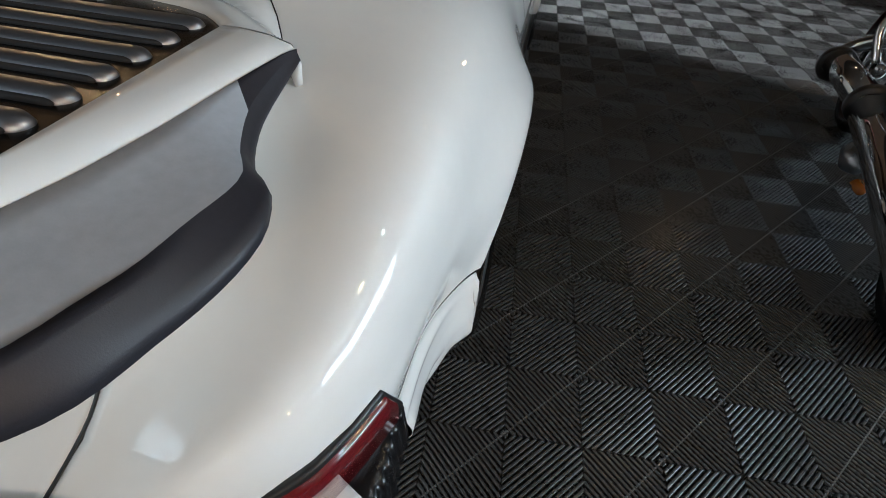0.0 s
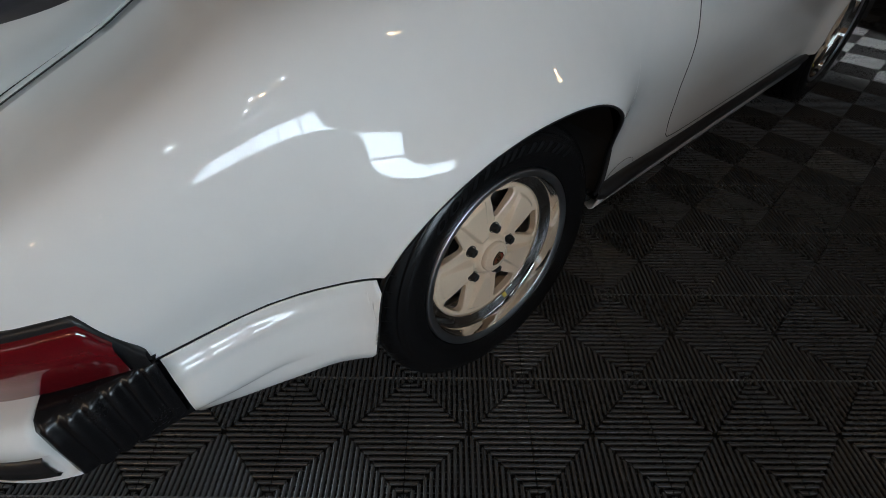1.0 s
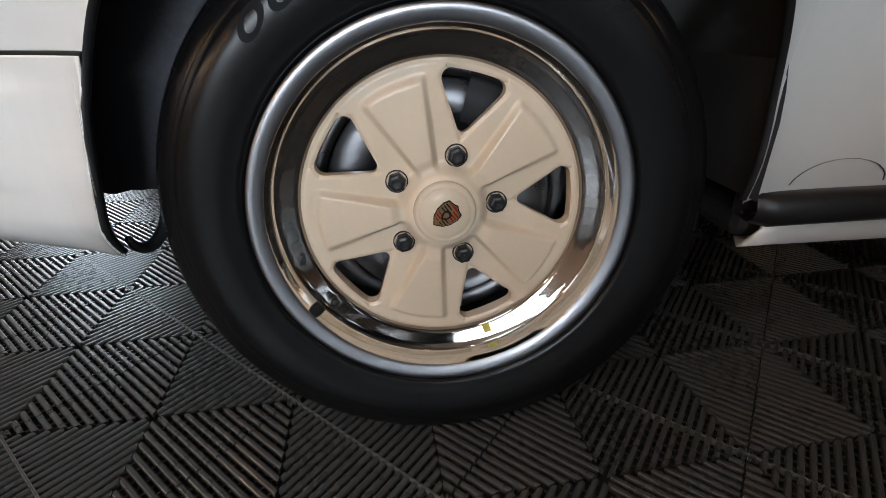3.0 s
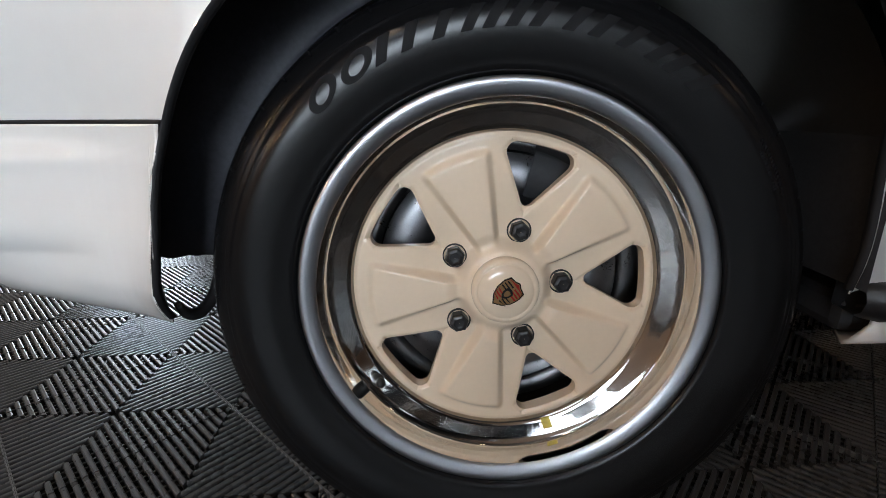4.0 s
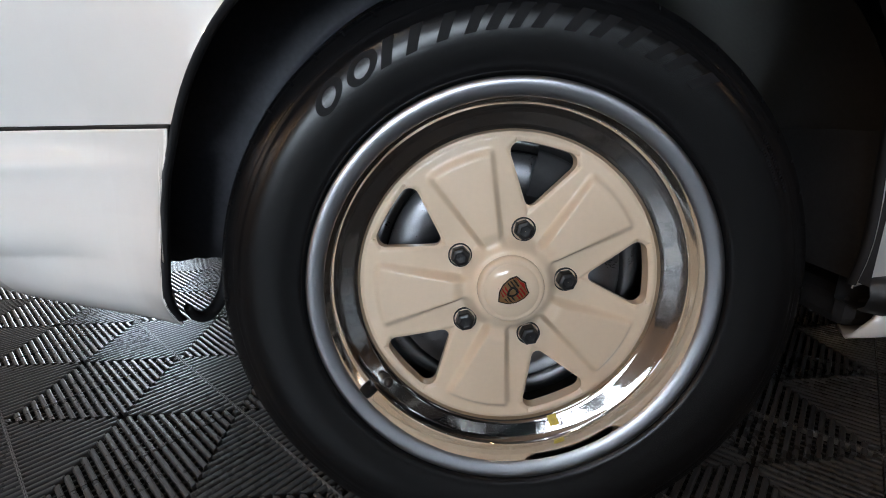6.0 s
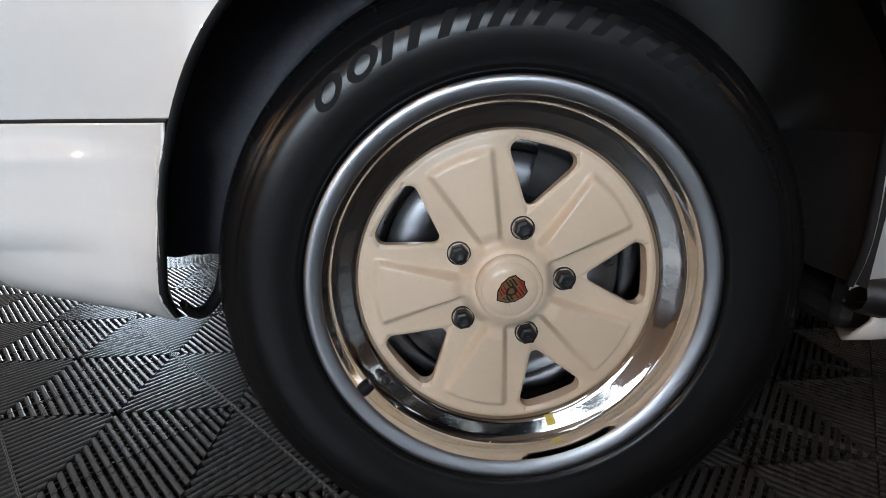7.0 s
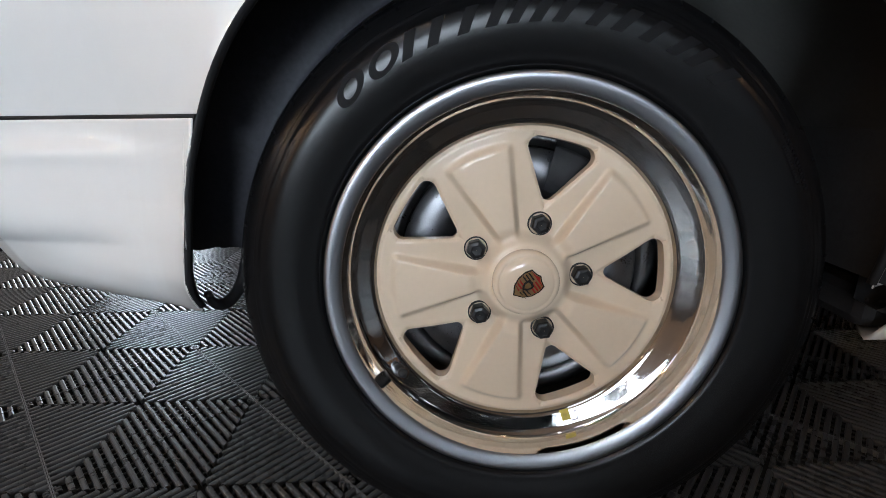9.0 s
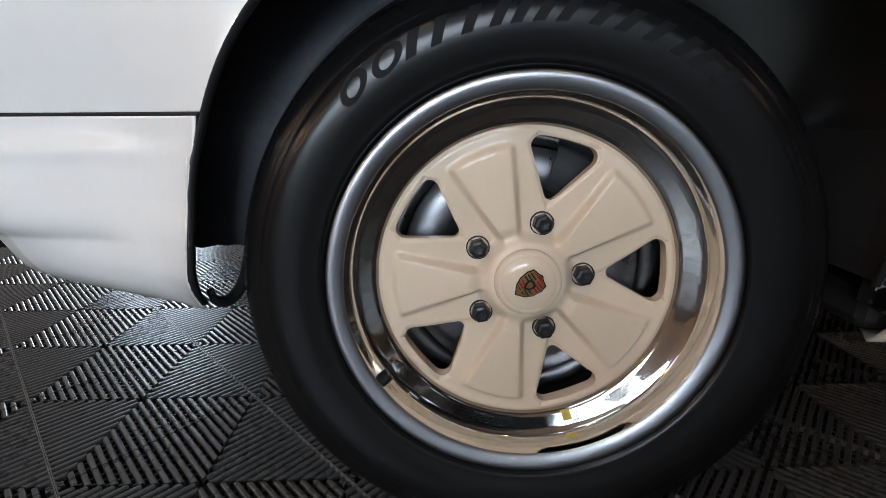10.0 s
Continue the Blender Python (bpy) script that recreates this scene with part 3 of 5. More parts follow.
# dark inner structure: liners, floor pan
for c, a, s, h in ARCHES:
    for side in (0, 1):
        f = (lambda y: 2 * YC - y) if side else (lambda y: y)
        rows = []
        for k in range(33):
            th = math.pi * k / 32
            lx, lz = arch_point(0, 1, 0, 1, th)
            rows.append([(c + (a + 0.010) * lx, f(y), s - (0.05 if k in (0, 32) else 0) + (h + 0.012) * lz) for y in (0.0 + 0.022, 0.10, 0.20, 0.30, 0.34)])
        if c < 1:
            # closing panel behind the quarter, cut round the tyre, with a ragged lower edge
            radii = (0.330, 0.338, 0.346, 0.354, 0.363, 0.372, 0.382, 0.392, 0.404, 0.42, 0.46, 0.50)
            sheet = []
            for k in range(29):
                th = math.radians(80 + 92 * k / 28)
                sheet.append([(r * math.cos(th) + 0.004, f(0.112), 0.31 + r * math.sin(th)) for r in radii])
            sheet.append([(0.004 - r, f(0.112), 0.3292 + 0.0016 * math.sin(90 * r) + 0.0014 * math.sin(433 * r)) for r in radii])
            p = part("closing_panel", loft(sheet), LINER, car, "matt blue-black closing panel of the wheel arch")
            p.modifiers.new("thickness", "SOLIDIFY").thickness = 0.003
        else:
            part("wheel_arch_liner", loft(rows[13:]), BLACK, car, "matt black wheel arch liner")
        part("wheel_arch_liner", loft(rows[:4]), BLACK, car, "matt black wheel arch liner")
        part("wheel_arch_liner", loft(rows[3:14]), INNER, car, "dusty pale wheel arch panel")
        bm = bmesh.new()
        n = 24
        ring = [bm.verts.new((c + (a + 0.02) * math.cos(math.pi * k / n), f(0.335), s - 0.02 + (h + 0.04) * math.sin(math.pi * k / n))) for k in range(n + 1)]
        ring += [bm.verts.new((c - a - 0.02, f(0.335), 0.30)), bm.verts.new((c + a + 0.02, f(0.335), 0.30))]
        bm.faces.new(ring)
        if c < 1:
            rows = [[(x, f(y + 0.02 * v * v), 0.470 + 0.19 * v) for v in (0, 0.06, 0.3, 0.6, 0.85, 1.0)] for x, y in spline([(0.02, 0.285), (0.12, 0.280), (0.22, 0.280), (0.30, 0.290), (0.35, 0.315)], 14)]
            w = part("wing_panel", loft(rows), PALE_WING, car, "dusty pale painted inner wing panel")
            w.modifiers.new("thickness", "SOLIDIFY").thickness = 0.004
            part("brake_pipe", tube(spline([(0.10, f(0.27), 0.40), (0.22, f(0.255), 0.43), (0.33, f(0.27), 0.425), (0.37, f(0.31), 0.40)], 16), 0.011, 10), SATIN, car, "bare metal pipe")
            part("brake_pipe", tube(spline([(0.12, f(0.25), 0.375), (0.25, f(0.24), 0.40), (0.36, f(0.27), 0.385)], 14), 0.007, 8), SATIN, car, "thin bare metal pipe")
        p = part("inner_wing", bm, BLACK, car, "matt black inner wing")
        p.modifiers.new("thickness", "SOLIDIFY").thickness = 0.004
bm = boxes(((0.40, 0.07, 0.235), (1.90, 1.53, 0.29)), ((-0.34, 0.36, 0.20), (0.40, 1.24, 0.40)), ((1.9, 0.36, 0.22), (3.0, 1.24, 0.36)), ((-0.62, 0.33, 0.30), (-0.34, 1.27, 0.48)))
soften(part("floor_pan", bm, BLACK, car, "matt black underbody", smooth=False), 0.015)
# bumper stay hanging behind the lower quarter panel
bm = tube(spline([(-0.352, 0.030, 0.300), (-0.356, 0.045, 0.284), (-0.355, 0.062, 0.274), (-0.351, 0.080, 0.275), (-0.346, 0.10, 0.290), (-0.343, 0.116, 0.320), (-0.342, 0.122, 0.352)], 24), [0.004 + 0.0035 * smooth01(k / 8) for k in range(24)], 12)
part("valance_bracket", bm, BLACK, car, "black bracket behind the quarter panel")

# tail: lights, bellows, bumper, end panel
def tail_path(s):
    """The plan of the tail from the side (0) round to the middle (1)."""
    pts = spline([(-0.636, 0.070), (-0.685, 0.088), (-0.745, 0.111), (-0.80, 0.142), (-0.85, 0.20), (-0.885, 0.30), (-0.91, 0.45), (-0.93, 0.80)], 101)
    k = s * 100
    return np.array([np.interp(k, np.arange(101), pts[:, 0]), np.interp(k, np.arange(101), pts[:, 1])])


def tail_sheet(s0, s1, n, prof, side, grow=None):
    """A sheet round the tail: prof(s) gives (outwards, z) points."""
    rows = []
    for k in range(n):
        s = s0 + (s1 - s0) * k / (n - 1)
        p, q = tail_path(max(0, s - 0.005)), tail_path(min(1, s + 0.005))
        t = (q - p) / np.linalg.norm(q - p)
        out = np.array([-abs(t[1]), -abs(t[0])])
        c = tail_path(s)
        row = []
        for o, z in prof(s):
            x, y = c + o * out
            row.append((x, 2 * YC - y if side else y, z))
        rows.append(row)
    return rows


def light_top(s):
    return 0.502 + 0.106 * min(1.0, s / 0.050)


for side in (0, 1):
    lamp = part("tail_light", loft(tail_sheet(0.006, 0.45, 60, lambda s: [(-0.004, 0.498), (0.004, 0.498), (0.005, light_top(s) - 0.001), (0.003, light_top(s) + 0.005), (-0.006, light_top(s) + 0.005)], side), closed_v=True), TRIM, car, "wraparound tail light in a black rubber surround")
    part("red_lens", loft(tail_sheet(0.03, 0.26, 34, lambda s: [(0.004, 0.503), (0.012, 0.508), (0.013, max(0.51, light_top(s) - 0.014)), (0.009, max(0.512, light_top(s) - 0.008)), (0.002, max(0.513, light_top(s) - 0.006))], side)), RED, lamp, "dark red tail light lens")
    part("reversing_lens", loft(tail_sheet(0.263, 0.44, 20, lambda s: [(0.004, 0.503), (0.012, 0.508), (0.013, light_top(s) - 0.014), (0.009, light_top(s) - 0.008), (0.002, light_top(s) - 0.006)], side)), PALE_LENS, lamp, "pale pinkish reversing lens")
    # folded rubber bellows
    rows = []
    NB = 6
    for k in range(NB * 8 + 1):
        s = 0.002 + 0.150 * k / (NB * 8)
        w = 0.5 + 0.5 * math.cos(2 * math.pi * (k / 8))
        o = 0.004 + 0.044 * smooth01(k / (NB * 8)) + 0.007 * (1 - w) ** 0.7 * smooth01(k / 6)
        rows.append((s, o))
    sheet = []
    for s, o in rows:
        sheet += tail_sheet(s, s + 0.001, 2, lambda q: [(-0.02, 0.500), (o * 0.4, 0.499), (o * 0.8, 0.496), (o, 0.486), (o + 0.004, 0.45), (o + 0.006, 0.41), (o + 0.008, 0.385), (o + 0.002, 0.378), (-0.02, 0.376)], side)[:1]
    part("bumper_bellows", loft(sheet), BELLOWS, car, "black folded rubber bumper bellows")
    y0, y1 = (2 * YC - 0.14, 2 * YC - 0.095) if side else (0.095, 0.14)
    part("bellows_backing", boxes(((-0.72, y0, 0.33), (-0.622, y1, 0.50))), BELLOWS, car, "black rubber behind the bellows", smooth=False)
    # bumper
    prof = lambda s: [(-0.01, 0.500), (0.038, 0.498), (0.052, 0.489), (0.058, 0.47), (0.058, 0.445), (0.054, 0.438), (0.054, 0.385), (0.058, 0.378), (0.050, 0.368), (0.012, 0.355), (-0.05, 0.35)]
    sheet = tail_sheet(0.153, 1.0, 76, prof, side)
    first = [tuple(Vector(p).lerp(Vector(sheet[0][0]), 0.35)) for p in sheet[0]]
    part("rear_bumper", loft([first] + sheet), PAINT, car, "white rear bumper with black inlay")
    part("bumper_inlay", loft(tail_sheet(0.170, 1.0, 60, lambda s: [(0.052, 0.436), (0.060, 0.433), (0.060, 0.392), (0.052, 0.388)], side)), TRIM, car, "black rubber bumper inlay")
    part("tail_panel", loft(tail_sheet(0.44, 1.0, 30, lambda s: [(-0.002, 0.50), (0.0, 0.62), (-0.01, 0.64)], side)), RED, car, "red reflector panel between the tail lights")

# engine lid behind the rear window, with its raised tail
bm = bmesh.new()
rows = []
for k in range(40):
    x = -0.354 - (0.93 - 0.354) * k / 39
    s = section(x)
    yd = hermite(_sx, [q[4][0] for q in SECTIONS], x)
    end = int(np.argmin(np.abs(s[:, 0] - yd) + (s[:, 1] < 0.55) * 9))
    zd = s[end][1]
    rows.append([(x, yd + 0.0045, zd - 0.002), (x, yd + 0.0050, zd + 0.0005), (x, yd + 0.009, zd + 0.002)] + [(x, *s[int(round(end + 3 + (len(s) - 4 - end) * j / 12))]) for j in range(13)])
both_sides(rows, bm)
lid = part("engine_lid", bm, PAINT, car, "white engine lid")
rows = []
for k in range(40):
    x = -0.345 - (0.93 - 0.345) * k / 39
    s = section(x)
    yd = hermite(_sx, [q[4][0] for q in SECTIONS], x)
    end = int(np.argmin(np.abs(s[:, 0] - yd) + (s[:, 1] < 0.55) * 9))
    rows.append([(x, yd - 0.0002, s[end][1] + 0.0008), (x, yd + 0.0046, s[end][1] + 0.0012)])
for side in (0, 1):
    p = part("lid_seal", loft([[(x, 2 * YC - y if side else y, z) for x, y, z in r] for r in rows]), TRIM, car, "dark gap beside the engine lid")
    p.modifiers.new("thickness", "SOLIDIFY").thickness = 0.002

# tail spoiler: white tray with a louvred grille and a soft rubber skirt, its sheen and shade set in greys
FLANK_RINGS = [  # top edge, fold, outer edge, underside
    ((-0.398, 0.276, 0.921), (-0.403, 0.273, 0.918), (-0.409, 0.267, 0.911), (-0.405, 0.285, 0.900)),
    ((-0.440, 0.277, 0.928), (-0.450, 0.271, 0.920), (-0.462, 0.263, 0.903), (-0.46, 0.29, 0.885)),
    ((-0.530, 0.289, 0.930), (-0.535, 0.266, 0.912), (-0.545, 0.253, 0.892), (-0.54, 0.28, 0.868)),
    ((-0.610, 0.300, 0.930), (-0.600, 0.244, 0.904), (-0.606, 0.230, 0.884), (-0.61, 0.27, 0.862)),
    ((-0.665, 0.310, 0.930), (-0.650, 0.214, 0.906), (-0.650, 0.187, 0.892), (-0.66, 0.26, 0.865)),
]
TAIL_RINGS = [
    ((-0.730, 0.326, 0.930), (-0.720, 0.219, 0.910), (-0.710, 0.173, 0.884), (-0.72, 0.25, 0.862)),
    ((-0.790, 0.352, 0.931), (-0.800, 0.237, 0.910), (-0.798, 0.200, 0.872), (-0.80, 0.27, 0.855)),
    ((-0.860, 0.420, 0.934), (-0.890, 0.290, 0.911), (-0.895, 0.258, 0.868), (-0.88, 0.34, 0.852)),
    ((-0.920, 0.580, 0.940), (-0.985, 0.500, 0.916), (-1.000, 0.460, 0.872), (-0.96, 0.52, 0.852)),
    ((-0.940, 0.800, 0.945), (-1.030, 0.800, 0.920), (-1.050, 0.800, 0.880), (-1.00, 0.80, 0.858)),
]
RINGS = FLANK_RINGS + TAIL_RINGS
rails = [spline([r[k] for r in RINGS], 60) for k in range(4)]
rows = []
for i in range(60):
    a, b, c, d = (Vector(r[i]) for r in rails)
    u = smooth01((i - 4) / 16)
    row = [a - Vector((0, -0.006, 0.004)), a]
    m1 = a.lerp(b, 0.45) - Vector((0, 0, 0.004 * u))
    v = smooth01((i - 18) / 8)
    row += [a.lerp(m1, 0.5), m1, b.lerp(m1, 0.25), b - Vector((0, 0, 0.0035 * v)), b.lerp(c, 0.02) + Vector((0, 0, 0.0015 * v)), b.lerp(c, 0.30) + Vector((0, 0, 0.004 * v)), b.lerp(c, 0.65) + Vector((0, -0.002 * v, 0.005 * v)), b.lerp(c, 0.9) + Vector((0, 0, 0.002)), c - Vector((0, 0, 0.006 * u)), c.lerp(d, 0.4) - Vector((0, 0, 0.006 * u)), d]
    rows.append(row)
spoiler = thing("tail_spoiler", pose(0, 0, 0), "", "")
for k in ("label", "category"):
    if k in spoiler:
        del spoiler[k]
spoiler.parent = car
bm = bmesh.new()
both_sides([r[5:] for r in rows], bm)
# front end of the flank takes the lip's dark tone for its shade
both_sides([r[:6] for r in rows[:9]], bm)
part("rubber_lip", bm, SPOILER, spoiler, "soft dark rubber lip and the flank's front end, darkened for shade")
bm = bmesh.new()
# rest of the flank is pale grey to carry its bright reflection
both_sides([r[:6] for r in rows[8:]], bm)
part("ramp", bm, RAMP, spoiler, "satin spoiler flank, sheen put into its grey")
# white wall under the spoiler and its rubber seal on the lid
def lid_z(x, y):
    s = section(max(-0.92, x))
    return float(np.interp(y, s[70:, 0], s[70:, 1]))


rows, base = [], []
for i in range(60):
    T = Vector(rails[3][i])
    bx = T.x if T.x > -0.6 else -0.6 - 0.3 * (-0.6 - T.x)
    yd = hermite(_sx, [q[4][0] for q in SECTIONS], bx)
    by = min(YC, max(T.y + 0.05 * smooth01(i / 20), yd + 0.016 + 0.012 * smooth01(i / 12)))
    B = Vector((bx, by, lid_z(bx, by)))
    rows.append([tuple(T + Vector((0, 0, 0.004))), tuple(T.lerp(B, 0.5) + Vector((0, 0.006, 0))), tuple(B - Vector((0, 0, 0.002)))])
    base.append(B + Vector((0, 0, 0.002)))
bm = bmesh.new()
both_sides(rows, bm)
part("spoiler_base", bm, PAINT, spoiler, "white painted wall under the spoiler")
for side in (0, 1):
    part("base_seal", tube([(p.x, 2 * YC - p.y if side else p.y, p.z) for p in base], 0.0042, 8), TRIM, spoiler, "thick black rubber seal")
# tray round the grille opening
GX0, GX1, GY = -0.90, -0.416, 0.362


def grille_front(y):
    y = min(y, 2 * YC - y)
    return float(np.interp(y, [GY, 0.39, 0.418, 0.459, 0.55, YC], [GX1, -0.392, -0.372, -0.358, -0.343, -0.335]))


def tray_z(x):
    return 0.946 + 0.004 * smooth01((-0.38 - x) / 0.5)


bm = bmesh.new()
rows = []
for i in range(0, 60):
    a = Vector(rails[0][i])
    gx = min(GX1, max(GX0, a.x))
    if i > 45:
        t = (i - 45) / 14
        g = Vector((GX0 + 0.012, GY + (0.80 - GY) * t, tray_z(GX0)))
    else:
        g = Vector((GX1 + (GX0 - GX1) * (i / 45), GY, 0))
        g.z = tray_z(g.x)
    rows.append([a + Vector((0, 0.001, -0.002)), a + Vector((0, 0.006, 0.004)), a.lerp(g, 0.35) + Vector((0, 0, 0.006)), a.lerp(g, 0.7) + Vector((0, 0, 0.004)), g, g - Vector((0, -0.003, 0.004)), g - Vector((0, -0.004, 0.03))])
both_sides(rows, bm)
# front apron, from the lid up to the grille
rows, foot_line = [], []
for k in range(23):
    y = 0.279 + (YC - 0.279) * (k / 22) ** 1.5
    xx = float(np.interp(y, [0.279, 0.30, 0.388, 0.453, 0.60, YC], [-0.400, -0.390, -0.327, -0.292, -0.262, -0.250]))
    yy = max(y, GY)
    reach = 0.002 + 0.085 * smooth01((y - 0.279) / 0.13)
    low = max(lid_z(xx + reach, y), 0.908 - 6.0 * (y - 0.279))
    foot_line.append((xx + reach, y, low + 0.001))
    zt = 0.925 + 0.008 * smooth01((y - 0.279) / 0.18)
    gx = grille_front(yy)
    top, g = Vector((xx, y, zt)), Vector((gx, yy, tray_z(gx)))
    rows.append([(xx + reach + 0.012, y, low - 0.012), foot_line[-1], (xx + reach * 0.5, y, 0.6 * zt + 0.4 * low), top, top + Vector((0, 0.003, 0.003)), top.lerp(g, 0.35) + Vector((0, 0, 0.006)), top.lerp(g, 0.7) + Vector((0, 0, 0.004)), g, (gx - 0.003, yy, tray_z(gx) - 0.03)])
both_sides(rows, bm)
part("tray", bm, PAINT, spoiler, "white painted spoiler tray")
for side in (0, 1):
    part("apron_gap", tube([(x, 2 * YC - y if side else y, z + 0.0006) for x, y, z in foot_line[3:]], 0.0011, 6), TRIM, spoiler, "thin dark gap along the apron")
rows = []
for k in range(41):
    y = GY - 0.004 + 2 * (YC - GY + 0.004) * k / 40
    rows.append([(GX0 - 0.01, y, 0.905), (GX0 - 0.01, y, 0.939), (grille_front(y) + 0.003, y, 0.939), (grille_front(y) + 0.003, y, 0.905)])
part("grille_plate", loft(rows, closed_v=True), PLATE, spoiler, "dark metal plate between the louvres", smooth=False)
# louvres across the grille, with bright rounded ends
x = -0.3625
while x > GX0 + 0.02:
    zt = tray_z(x) + 0.001
    prof = [(-0.018, -0.020), (-0.016, -0.006), (-0.009, 0.001), (0.002, 0.003), (0.010, -0.001), (0.0135, -0.010), (0.008, -0.012), (-0.004, -0.010)]
    tip = GY + 0.028
    while grille_front(tip) < x + 0.020:
        tip += 0.004
    rows = []
    ends = [(tip + 0.020 * (1 - math.sin(math.radians(a))), max(0.04, math.cos(math.radians(a)))) for a in (90, 75, 60, 45, 30, 15, 0)]
    for y, k in ends + [(2 * YC - y, k) for y, k in reversed(ends)]:
        rows.append([(x + dx * k, y, zt - 0.012 + (dz + 0.012) * k) for dx, dz in prof])
    louvre = part("louvre", loft(rows, closed_v=True), LOUVRE, spoiler, "dark metal grille louvre with bright rounded ends")
    slot = []
    for y, k in ((tip + 0.012, 0.15), (tip + 0.016, 0.7), (tip + 0.022, 1.0), (YC, 1.0), (2 * YC - tip - 0.022, 1.0), (2 * YC - tip - 0.016, 0.7), (2 * YC - tip - 0.012, 0.15)):
        slot.append([(x - 0.0155 + dx * k, y, zt - 0.0070 + dz * k) for dx, dz in ((-0.0040, -0.0065), (-0.0021, 0.0010), (0.0012, 0.0036), (0.0020, -0.0065))])
    part("slot", loft(slot, closed_v=True), BLACK, louvre, "dark slot under the louvre")
    x -= 0.0515

# cabin
def cabin_row(x, y0, z0, y1, z1):
    return [(x, y0, z0), (x, y0 + (y1 - y0) * 0.55, z0 + (z1 - z0) * 0.55), (x, y1 - 0.02, z1 - 0.04), (x, y1 + 0.05, z1), (x, YC, z1 + 0.03)]


cab = [(-0.13, 0.36, 0.93, 0.44, 0.955), (0.02, 0.30, 0.945, 0.44, 1.09), (0.35, 0.285, 0.935, 0.42, 1.24), (0.8, 0.25, 0.92, 0.40, 1.29), (1.2, 0.24, 0.915, 0.40, 1.28), (1.45, 0.24, 0.91, 0.41, 1.20), (1.75, 0.26, 0.895, 0.40, 1.0), (1.9, 0.30, 0.89, 0.42, 0.92)]
bm = bmesh.new()
both_sides([cabin_row(*r) for r in cab], bm)
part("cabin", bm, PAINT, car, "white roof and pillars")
for side in (0, 1):
    f = (lambda y: 2 * YC - y) if side else (lambda y: y)
    rows = [[(x, f(y0 - 0.004 + 0.0), z0 + 0.02), (x, f(y0 + (y1 - y0) * 0.55 - 0.006), z0 + (z1 - z0) * 0.55), (x, f(y1 - 0.028), z1 - 0.05)] for x, y0, z0, y1, z1 in cab[2:6]]
    part("side_window", loft(rows), GLASS, car, "dark side window")
part("rear_window", loft([[(-0.27, 0.47, 0.995), (-0.29, YC, 1.008), (-0.27, 2 * YC - 0.47, 0.995)], [(0.28, 0.49, 1.232), (0.28, YC, 1.268), (0.28, 2 * YC - 0.49, 1.232)]]), GLASS, car, "dark rear window")
part("windscreen", loft([[(1.86, 0.44, 0.955), (1.88, YC, 0.975), (1.86, 2 * YC - 0.44, 0.955)], [(1.47, 0.47, 1.22), (1.49, YC, 1.25), (1.47, 2 * YC - 0.47, 1.22)]]), GLASS, car, "dark windscreen")
bm = bmesh.new()
both_sides([[(x, y, 0.30), (x - 0.0, y, 0.42), (x + 0.02, y, 0.50)] for x, y in ((2.60, 0.07), (2.9, 0.14), (3.15, 0.32), (3.25, 0.55), (3.28, 0.80))], bm)
part("front_bumper", bm, PAINT, car, "white front bumper")


# ---- wheels ----
LUG_ANGLE = 75.5


